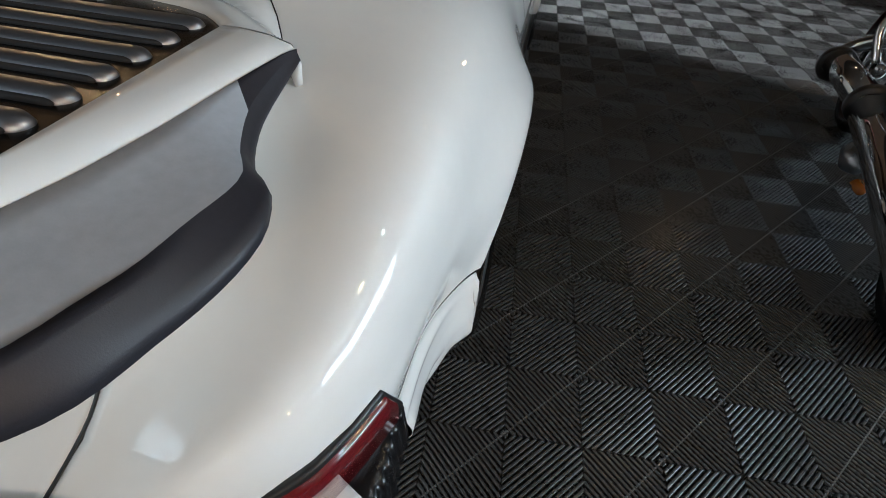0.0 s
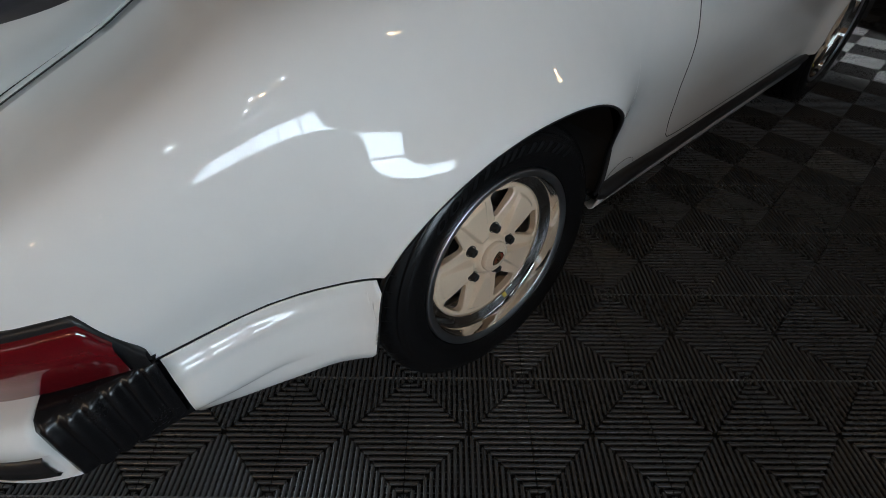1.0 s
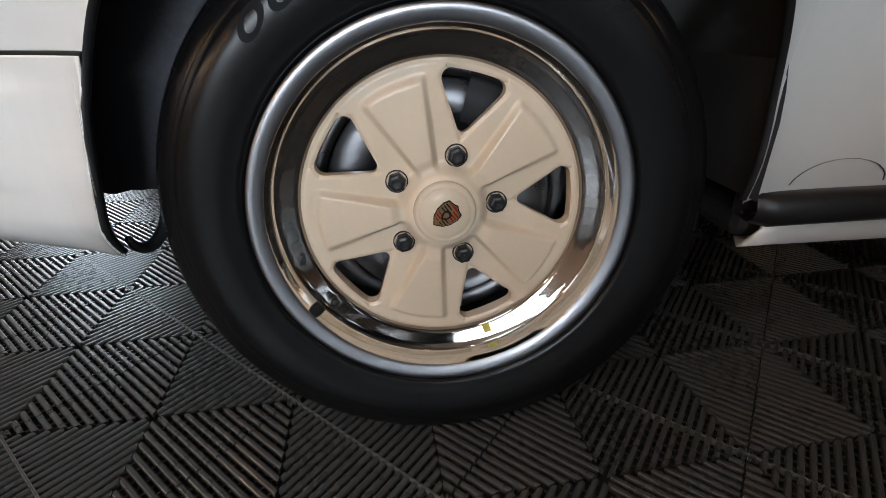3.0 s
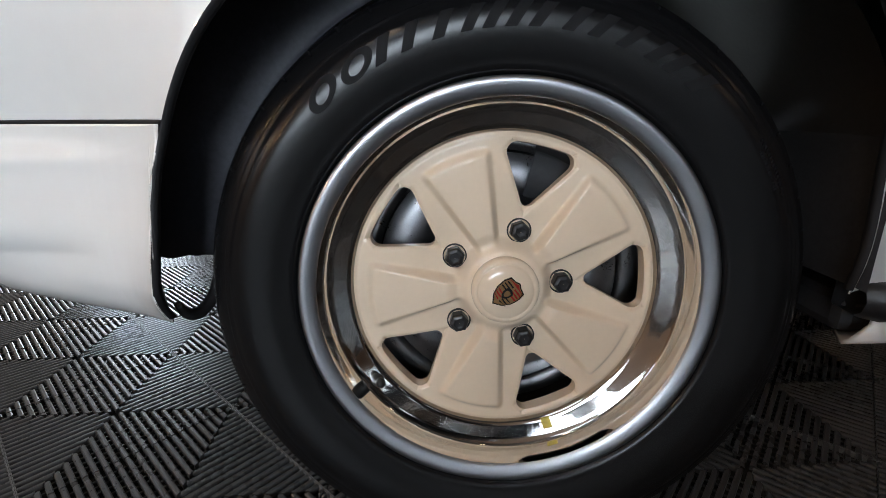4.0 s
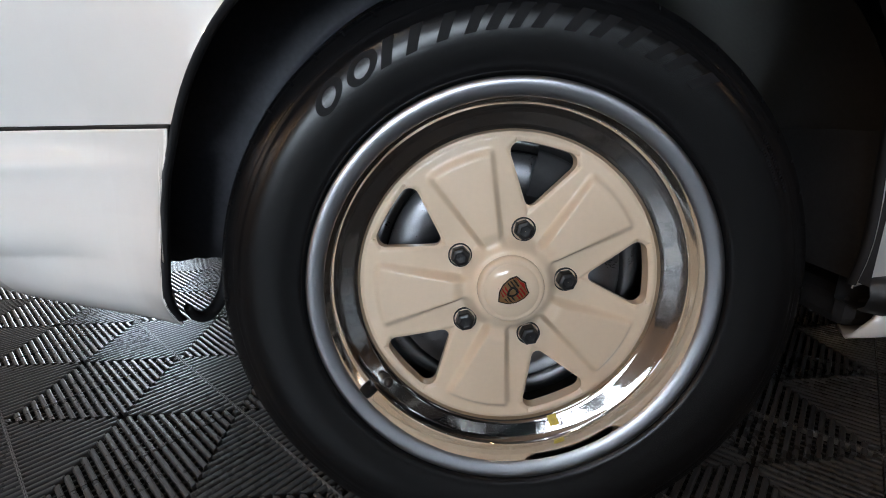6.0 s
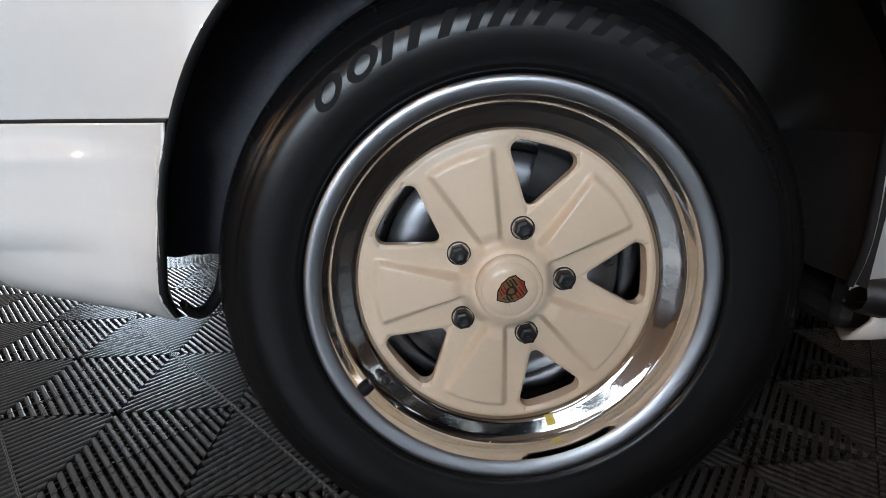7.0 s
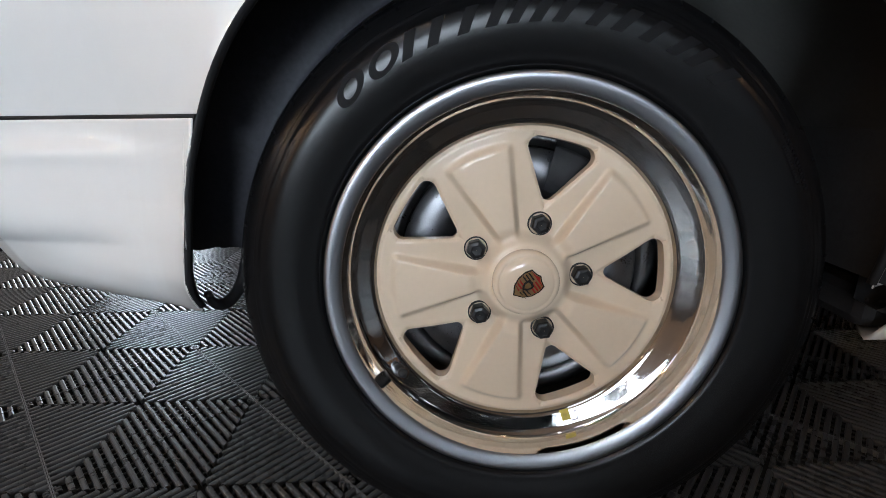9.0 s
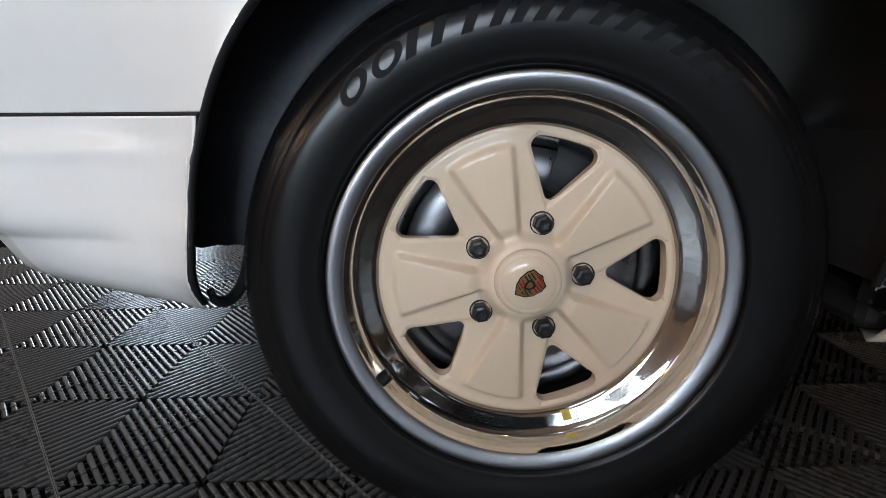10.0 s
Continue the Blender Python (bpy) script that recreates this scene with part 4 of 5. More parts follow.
def wheel_disc_mesh():
    """The painted centre: five raised petals, five rounded openings, seen from -y."""
    NR, NA = 84, 600
    R0, R1 = 0.030, 0.1690
    hole = [(0.0851, 0.0, 0.008), (0.1570, 0.0459, 0.011), (0.1570, -0.0459, 0.011)]

    def from_opening(r, a):
        """Distance outwards from the nearest opening's rounded outline, about."""
        q = math.radians((a - LUG_ANGLE + 36) % 72 - 36)
        x, y = r * math.cos(q), abs(r * math.sin(q))
        e = (x - 0.146, x * -0.538 + y * 0.843 + 0.0851 * 0.538 + 0.009)
        if e[0] > 0 and e[1] > 0:
            return math.hypot(e[0], max(0.0, y - 0.0258)) - 0.011
        return max(e[0] - 0.011, e[1] - 0.009)

    def depth(r, a):
        ph = (a - (LUG_ANGLE + 36) + 36) % 72 - 36
        half = math.degrees(math.asin(min(0.99, (0.0125 + 0.262 * max(0, r - 0.055)) / r))) if r > 0.03 else 40
        edge = (half - abs(ph)) * math.radians(1) * r
        petal = smooth01(edge / 0.009 + 0.40) * smooth01((0.1545 - r) / 0.010) * smooth01((r - 0.036) / 0.03)
        dish = 0.050 - 0.006 * smooth01((r - 0.07) / 0.07) - 0.016 * smooth01((0.058 - r) / 0.018)
        crown = 0.0035 * (1 - min(1, abs(ph) / max(1, half)) ** 2)
        top = 0.0345 + 0.003 * smooth01((r - 0.06) / 0.08) - crown * 0.3
        lip = 0.003 * smooth01((r - 0.164) / 0.005) + 0.003 * (1 - min(1, max(0, from_opening(r, a)) / 0.0045)) ** 2
        return dish * (1 - petal) + top * petal + lip
    rows = []
    for k in range(NA):
        a = 360 * k / NA
        ca, sa = math.cos(math.radians(a)), math.sin(math.radians(a))
        row = []
        for j in range(NR + 1):
            r = R0 + (R1 - R0) * j / NR
            row.append((r * ca, depth(r, a), r * sa))
        row += [(0.1708 * ca, 0.052, 0.1708 * sa), (0.1708 * ca, 0.060, 0.1708 * sa), (0.163 * ca, 0.062, 0.163 * sa), (R0 * ca, 0.064, R0 * sa)]
        rows.append(row)
    bm = loft(rows, closed_u=True, closed_v=True)
    bmesh.ops.recalc_face_normals(bm, faces=bm.faces)
    me = bpy.data.meshes.new("wheel_disc")
    bm.to_mesh(me)
    bm.free()
    ob = new("disc_blank", me)
    cut = bmesh.new()
    for i in range(5):
        a0 = math.radians(LUG_ANGLE + 72 * i)
        ctrl = hole
        loop = []
        for j in range(3):
            px, py, rad = ctrl[j]
            A, B = Vector(ctrl[j - 1][:2]), Vector(ctrl[(j + 1) % 3][:2])
            P = Vector((px, py))
            d1, d2 = (A - P).normalized(), (B - P).normalized()
            ang = d1.angle(d2)
            bis = (d1 + d2).normalized()
            C = P + bis * (rad / math.sin(ang / 2))
            s1 = P + d1 * (rad / math.tan(ang / 2)) - C
            s2 = P + d2 * (rad / math.tan(ang / 2)) - C
            t1, t2 = math.atan2(s1.y, s1.x), math.atan2(s2.y, s2.x)
            dt = (t2 - t1 + math.pi) % (2 * math.pi) - math.pi
            loop += [C + Vector((math.cos(t1 + dt * q / 7), math.sin(t1 + dt * q / 7))) * rad for q in range(8)]
        # gentle bow of the outer edge
        pts = []
        for q, w in enumerate(loop):
            pts.append(w)
            if q == 15:
                e = loop[16]
                pts += [w.lerp(e, f / 6) + Vector((0.0012 * math.sin(math.pi * f / 6), 0)) for f in range(1, 6)]
        lo, hi = [], []
        for w in pts:
            x, z = w.x * math.cos(a0) - w.y * math.sin(a0), w.x * math.sin(a0) + w.y * math.cos(a0)
            lo.append(cut.verts.new((x, 0.0, z)))
            hi.append(cut.verts.new((x, 0.1, z)))
        cut.faces.new(lo)
        cut.faces.new(hi[::-1])
        for q in range(len(lo)):
            cut.faces.new((lo[q], lo[(q + 1) % len(lo)], hi[(q + 1) % len(lo)], hi[q]))
    bmesh.ops.recalc_face_normals(cut, faces=cut.faces)
    cm = bpy.data.meshes.new("disc_cutter")
    cut.to_mesh(cm)
    cut.free()
    cutter = new("disc_cutter", cm)
    md = ob.modifiers.new("cut", "BOOLEAN")
    md.object, md.operation, md.solver = cutter, "DIFFERENCE", "EXACT"
    dg = bpy.context.evaluated_depsgraph_get()
    out = bpy.data.meshes.new_from_object(ob.evaluated_get(dg))
    for o in (ob, cutter):
        bpy.data.objects.remove(o)
    out.name = "wheel_disc"
    return out


DISC_MESH = wheel_disc_mesh()


def tyre_profile():
    return [(0.2150, 0.024), (0.2192, 0.012), (0.2212, 0.0055), (0.2245, 0.0015), (0.2285, 0.0008), (0.2340, -0.0012), (0.2420, -0.0040), (0.2500, -0.0062), (0.2580, -0.0077), (0.2660, -0.0085), (0.2730, -0.0083), (0.2790, -0.0068), (0.2840, -0.0040),
            (0.2888, -0.0004), (0.2900, -0.0004), (0.2916, 0.0006), (0.2926, 0.0046), (0.2990, 0.0068), (0.3055, 0.0105), (0.3105, 0.0155), (0.3140, 0.0230), (0.3155, 0.034),
            (0.3160, 0.050), (0.3065, 0.052), (0.3065, 0.059), (0.3145, 0.061), (0.3155, 0.092), (0.3075, 0.094), (0.3075, 0.103), (0.3155, 0.105), (0.3155, 0.128), (0.3075, 0.130), (0.3075, 0.139), (0.3155, 0.141),
            (0.3145, 0.172), (0.3065, 0.174), (0.3065, 0.181), (0.3130, 0.184), (0.3090, 0.205), (0.296, 0.224), (0.27, 0.232), (0.235, 0.226), (0.215, 0.214)]


def text_mesh(body, size, extrude):
    cu = bpy.data.curves.new("letters", "FONT")
    cu.body, cu.size, cu.extrude, cu.align_x, cu.align_y, cu.resolution_u = body, size, extrude, "CENTER", "CENTER", 3
    ob = bpy.data.objects.new("letters", cu)
    scene.collection.objects.link(ob)
    me = bpy.data.meshes.new_from_object(ob.evaluated_get(bpy.context.evaluated_depsgraph_get()))
    bpy.data.objects.remove(ob)
    return me


def sidewall_depth(r):
    pr = sorted(tyre_profile()[:22])
    return float(np.interp(r, [p[0] for p in pr], [p[1] for p in pr]))


def make_wheel(parent, m, detailed=True):
    hub = new("wheel")
    hub.empty_display_size = 0.05
    hub.parent = parent
    hub.matrix_local = m
    hub["label"] = "five-petal alloy wheel with a polished lip on a low-profile tyre"
    bm = lathe(tyre_profile(), 200, closed=True)
    for v in bm.verts:
        v.co.z = max(v.co.z, -0.3096)      # flat where it stands
    tyre = sharp(part("tyre", bm, RUBBER, hub, "black road tyre"), 50)
    if detailed:
        # cross grooves over the shoulder
        for k in range(56):
            a = 2 * math.pi * k / 56
            rows = []
            for r, d, sk in ((0.3030, 0.0091, 0.0), (0.3085, 0.0135, 0.0), (0.3125, 0.0198, 0.008), (0.3150, 0.030, 0.020), (0.3160, 0.0495, 0.036)):
                w = 0.0011 / r
                rows.append([((r + 0.0005) * math.cos(a + sk + e * w), d - 0.0004, (r + 0.0005) * math.sin(a + sk + e * w)) for e in (-1, 1)])
            part_ob = part("shoulder_sipe", loft(rows), LETTER, tyre) if k == 0 else new("shoulder_sipe", first_sipe)
            if k == 0:
                first_sipe = part_ob.data
            else:
                part_ob.parent = tyre
                part_ob.rotation_euler = (0, -a, 0)
        # maker's name as plain raised shapes: two slanted rings, then slanted bars
        def raised(a, loop_in, loop_out, closed):
            """A flat raised band between two outlines, given as (radius, degrees) about the angle a."""
            def place(r, d):
                ang = math.radians(a - d - 1.7 * (r - 0.2680) / 0.012)
                return (r * math.cos(ang), sidewall_depth(r) - 0.0007, r * math.sin(ang))
            part("raised_block", loft([[place(*p), place((p[0] + q[0]) / 2, (p[1] + q[1]) / 2), place(*q)] for p, q in zip(loop_in, loop_out)], closed_u=closed), LETTER, tyre)
        for a in (131.2, 122.6):
            ring = [[(0.2680 + h * math.sin(t), w * math.cos(t)) for t in (2 * math.pi * k / 32 for k in range(32))] for h, w in ((0.0066, 1.9), (0.0112, 3.7))]
            raised(a, ring[0], ring[1], True)
        for a in (116.8, 111.0, 104.4, 98.6, 94.3, 89.8, 85.2, 78.6, 73.4, 67.4, 61.2, 57.0, 51.0):
            radii = np.linspace(0.2575, 0.2788, 7)
            raised(a, [(r, -1.25) for r in radii], [(r, 1.25) for r in radii], False)
        # small moulded rating, readable
        word = "TEMPERATURE AA"
        for j, ch in enumerate(word):
            if ch == " ":
                continue
            me = text_mesh(ch, 0.0056, 0.0002)
            me.materials.append(LETTER)
            r = 0.2800
            a = math.radians(157.0 - j * 0.82)
            o = new("moulded_letter", me)
            o.parent = tyre
            rad, tan = Vector((math.cos(a), -0.30, math.sin(a))).normalized(), Vector((math.sin(a), 0, -math.cos(a)))
            nrm = tan.cross(rad)
            mm = Matrix((tan, rad, nrm)).transposed().to_4x4()
            mm.translation = Vector((r * math.cos(a), sidewall_depth(r) - 0.0006, r * math.sin(a)))
            o.matrix_local = mm
        rows_of_bars = [(0.274, 24, 32, 14), (0.281, 22, 34, 16)]
        for rr, a0, a1, n in rows_of_bars:
            for j in range(n):
                a = math.radians(a0 + (a1 - a0) * j / (n - 1))
                w = math.radians(0.22)
                bm = loft([[(r * math.cos(a + e * w), sidewall_depth(r) - 0.0005, r * math.sin(a + e * w)) for r in (rr - 0.002, rr + 0.002)] for e in (-1, 1)])
                part("moulded_bar", bm, LETTER, tyre)
    # rim
    flange = [(0.2150, 0.026), (0.2185, 0.012), (0.2190, 0.005), (0.2180, 0.0018), (0.2160, 0.0005), (0.2130, 0.0004), (0.2095, 0.0013), (0.2060, 0.0026), (0.2025, 0.0042), (0.2008, 0.0054), (0.2000, 0.0066)]
    lip = [(0.2000, 0.0066), (0.1996, 0.0095), (0.1988, 0.0160), (0.1979, 0.0240), (0.1971, 0.0295), (0.1966, 0.0318), (0.1961, 0.0328), (0.1955, 0.0332), (0.1950, 0.0338), (0.1943, 0.0341), (0.1936, 0.0346),
           (0.1880, 0.0372), (0.1820, 0.0399), (0.1770, 0.0421), (0.1732, 0.0437), (0.1718, 0.0448), (0.1710, 0.055), (0.163, 0.080), (0.15, 0.10), (0.15, 0.2), (0.2, 0.21)]
    part("rim_flange", lathe(flange, 192), BRUSHED, hub, "satin polished rim flange")
    sharp(part("rim", lathe(lip, 192), POLISHED, hub, "polished alloy rim barrel"), 35)
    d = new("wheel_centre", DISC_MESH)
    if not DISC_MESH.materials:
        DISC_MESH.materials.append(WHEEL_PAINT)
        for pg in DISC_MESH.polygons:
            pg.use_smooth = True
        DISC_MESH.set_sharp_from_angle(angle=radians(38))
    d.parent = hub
    d["label"] = "white painted five-petal wheel centre, warm shade in its colour"
    bm = lathe([(0.0301, 0.06), (0.0368, 0.040), (0.0372, 0.033), (0.0369, 0.0272), (0.0358, 0.0243), (0.0336, 0.0230), (0.0312, 0.0225), (0.0304, 0.0231), (0.0296, 0.0222), (0.022, 0.0202), (0.011, 0.0187), (0.0002, 0.0182)], 72)
    cap = part("hub_cap", bm, WHEEL_PAINT, hub, "round white hub cap, warm shade in its colour")
    # shield emblem in plain coloured fields
    a = math.radians(-54)
    outline = [(-0.0105, 0.0125), (-0.004, 0.0138), (0.0, 0.0158), (0.004, 0.0138), (0.0105, 0.0125), (0.0125, 0.0060), (0.0115, -0.0030), (0.0075, -0.0105), (0.0, -0.0165), (-0.0075, -0.0105), (-0.0115, -0.0030), (-0.0125, 0.0060)]

    def shield(scale, y, clip=None):
        bm = bmesh.new()
        pts = [(x * scale * 1.1, z * scale * 1.14) for x, z in outline]
        vs = []
        for x, z in pts:
            if clip:
                x, z = max(clip[0], min(clip[1], x)), max(clip[2], min(clip[3], z))
            X, Z = x * math.cos(a) - z * math.sin(a), x * math.sin(a) + z * math.cos(a)
            vs.append((X, y - 0.0004 * (1 - (X * X + Z * Z) / 0.0003), Z))
        keep = []
        for v in vs:
            if not keep or (Vector(v) - Vector(keep[-1])).length > 1e-5:
                keep.append(v)
        if (Vector(keep[0]) - Vector(keep[-1])).length < 1e-5:
            keep.pop()
        f = bm.faces.new([bm.verts.new(v) for v in keep])
        e = bmesh.ops.extrude_face_region(bm, geom=[f])
        for v in e["geom"]:
            if isinstance(v, bmesh.types.BMVert):
                v.co.y += 0.003
        return bm
    em = part("shield_emblem", shield(1.0, 0.0172), ENAMEL_BLACK, cap, "small shield emblem in black, gold and red fields", smooth=False)
    part("gold_field", shield(0.92, 0.0169), GOLD, em, smooth=False)
    for side, z0 in ((1, 0.0012), (-1, -0.0135)):
        for k in range(3):
            z = z0 + 0.0036 * k + (0.0018 if side < 0 else 0)
            c = (0.0012, 0.02, z, z + 0.0019) if side > 0 else (-0.02, -0.0012, z, z + 0.0019)
            part("red_stripe", shield(0.86, 0.0166, c), ENAMEL_RED, em, smooth=False)
            c = (-0.02, -0.0012, z0 + 0.0147 * (side < 0) + 0.0036 * k, z0 + 0.0147 * (side < 0) + 0.0036 * k + 0.0016)
            if side > 0:
                part("dark_stripe", shield(0.86, 0.0166, c), ENAMEL_BLACK, em, smooth=False)
            else:
                part("dark_stripe", shield(0.86, 0.0166, (0.0012, 0.02, z, z + 0.0016)), ENAMEL_BLACK, em, smooth=False)
    part("red_band", shield(0.88, 0.0166, (-0.02, 0.02, 0.0122, 0.02)), ENAMEL_RED, em, smooth=False)
    part("dark_heart", shield(0.38, 0.0163), ENAMEL_BLACK, em, smooth=False)
    part("gold_heart", shield(0.22, 0.0160), GOLD, em, smooth=False)
    # lug nuts in dark recesses
    for k in range(5):
        a5 = math.radians(LUG_ANGLE + 72 * k)
        cx, cz = 0.065 * math.cos(a5), 0.065 * math.sin(a5)
        bm = lathe([(0.0135, 0.060), (0.0135, 0.0465), (0.0128, 0.0460), (0.0122, 0.0468), (0.0120, 0.058)], 32)
        bmesh.ops.translate(bm, verts=bm.verts, vec=(cx, 0, cz))
        part("lug_seat", bm, LUG, hub)
        bm = bmesh.new()
        rows = []
        for r, y in ((0.0112, 0.060), (0.0112, 0.038), (0.0100, 0.0355), (0.0062, 0.0345), (0.0056, 0.0352), (0.0004, 0.0356)):
            rows.append([(cx + r * math.cos(math.pi / 3 * q + 0.3 + k), y, cz + r * math.sin(math.pi / 3 * q + 0.3 + k)) for q in range(6)])
        loft(rows, closed_v=True, bm=bm)
        soften(part("lug_nut", bm, LUG, hub, "black hexagonal lug nut", smooth=False), 0.0008, 2, 25)
    # tyre valve on the barrel
    va = math.radians(217.5)
    P = lambda r, y: (r * math.cos(va), y, r * math.sin(va))
    part("valve_stem", tube([P(0.1845, 0.044), P(0.1825, 0.037), P(0.1800, 0.031), P(0.1790, 0.029), P(0.1775, 0.0265), P(0.1745, 0.020), P(0.1735, 0.0185)], [0.0078, 0.0072, 0.0060, 0.0046, 0.0054, 0.0052, 0.0030], 16), TRIM, hub, "black rubber tyre valve")
    # small yellow patch low on the rim
    ya = math.radians(-72.5)
    rows = [[((0.1870 - q) * math.cos(ya + e), 0.0377 + 0.45 * q, (0.1845 - q) * math.sin(ya + e)) for e in (-0.030, -0.012, 0.012, 0.030)] for q in (0.0, 0.004, 0.009, 0.012)]
    bm = loft(rows)
    for v in bm.verts:
        k = 0.0006
        v.co.y -= k
    part("yellow_patch", bm, YELLOW, hub, "small yellow patch on the rim")
    # brake
    part("brake_disc", lathe([(0.075, 0.100), (0.145, 0.100), (0.147, 0.102), (0.147, 0.122), (0.145, 0.124), (0.075, 0.124)], 72, closed=True), DISC, hub, "worn steel brake disc")
    part("hub_carrier", lathe([(0.0002, 0.066), (0.074, 0.066), (0.076, 0.07), (0.080, 0.13), (0.0002, 0.14)], 40), BLACK, hub, "dark hub carrier")
    bm = bmesh.new()
    rows = []
    for k in range(13):
        aa = math.radians(20 + 55 * k / 12)
        rows.append([(r * math.cos(aa), y, r * math.sin(aa)) for r, y in ((0.10, 0.088), (0.149, 0.088), (0.154, 0.094), (0.154, 0.13), (0.10, 0.13))])
    loft(rows, closed_v=True, bm=bm)
    part("brake_caliper", bm, BLACK, hub, "dark brake caliper")
    part("backing_plate", lathe([(0.0002, 0.142), (0.150, 0.142), (0.155, 0.138)], 48), BLACK, hub, "dark backing plate")
    return hub


make_wheel(car, pose(*HUB, -4, 0, 0), True)
make_wheel(car, pose(2.27, 0.035, 0.31, -1, 0, 0), False)
for hx in (0.0, 2.27):
    make_wheel(car, pose(hx, 2 * YC - HUB[1], 0.31, 2, 0, 180), False)

# ---- other vehicles in the dark part of the garage ----
def parked_car():
    ob = thing("parked_car", pose(3.55, -0.62, 0, 0, 0, 90), "dark red car with bright alloy wheels, parked in shadow", "car")
    prof = [(-0.8, 0.30), (-0.82, 0.62), (-0.6, 0.80), (-0.1, 0.88), (0.35, 1.22), (1.4, 1.26), (2.0, 0.9), (2.7, 0.8), (2.75, 0.32)]
    rows = []
    for y, k, dz in ((-1.68, 0.96, 0.0), (-1.66, 1.0, 0.0), (-1.55, 1.0, 0.03), (-0.85, 1.0, 0.05), (-0.12, 1.0, 0.03), (-0.02, 1.0, 0.0), (0.0, 0.97, 0.0)):
        rows.append([(0.95 + (x - 0.95) * k, y, 0.3 + (z - 0.3) * k + dz * (z > 0.5)) for x, z in prof])
    part("body", loft(rows, closed_v=True), DARK_RED, ob, "dark red body")
    for x in (0.0, 2.05):
        for y, s in ((0.0, 1), (-1.68, -1)):
            w = new("wheel")
            w.parent = ob
            w.matrix_local = pose(x, y + 0.01 * s, 0.315, 0, 0, 180 if s > 0 else 0)
            part("tyre", lathe([(0.215, 0.02), (0.23, -0.002), (0.27, -0.006), (0.30, 0.01), (0.315, 0.04), (0.315, 0.19), (0.21, 0.21)], 64, closed=True), RUBBER, w)
            part("rim", lathe([(0.216, 0.01), (0.217, 0.001), (0.205, 0.002), (0.195, 0.02), (0.18, 0.045), (0.17, 0.06), (0.165, 0.08)], 64), POLISHED, w, "polished rim")
            part("wheel_centre", lathe([(0.172, 0.06), (0.12, 0.05), (0.06, 0.055), (0.04, 0.03), (0.0002, 0.028)], 48), LUG, w, "dark wheel centre")
            for k in range(5):
                a = 2 * math.pi * k / 5
                part("spoke", tube([(0.04 * math.cos(a), 0.045, 0.04 * math.sin(a)), (0.17 * math.cos(a), 0.048, 0.17 * math.sin(a))], [0.018, 0.012], 8), SATIN, w)
    return ob


parked_car()


def lathe_x(x, y, z, r):
    """A broad ring round a pipe that runs along x."""
    bm = lathe([(r * 0.7, -0.022), (r * 0.96, -0.022), (r, -0.016), (r, 0.016), (r * 0.96, 0.022), (r * 0.7, 0.022)], 32)
    for v in bm.verts:
        v.co = Vector((x + v.co.y, y + v.co.x, z + v.co.z))
    return bm


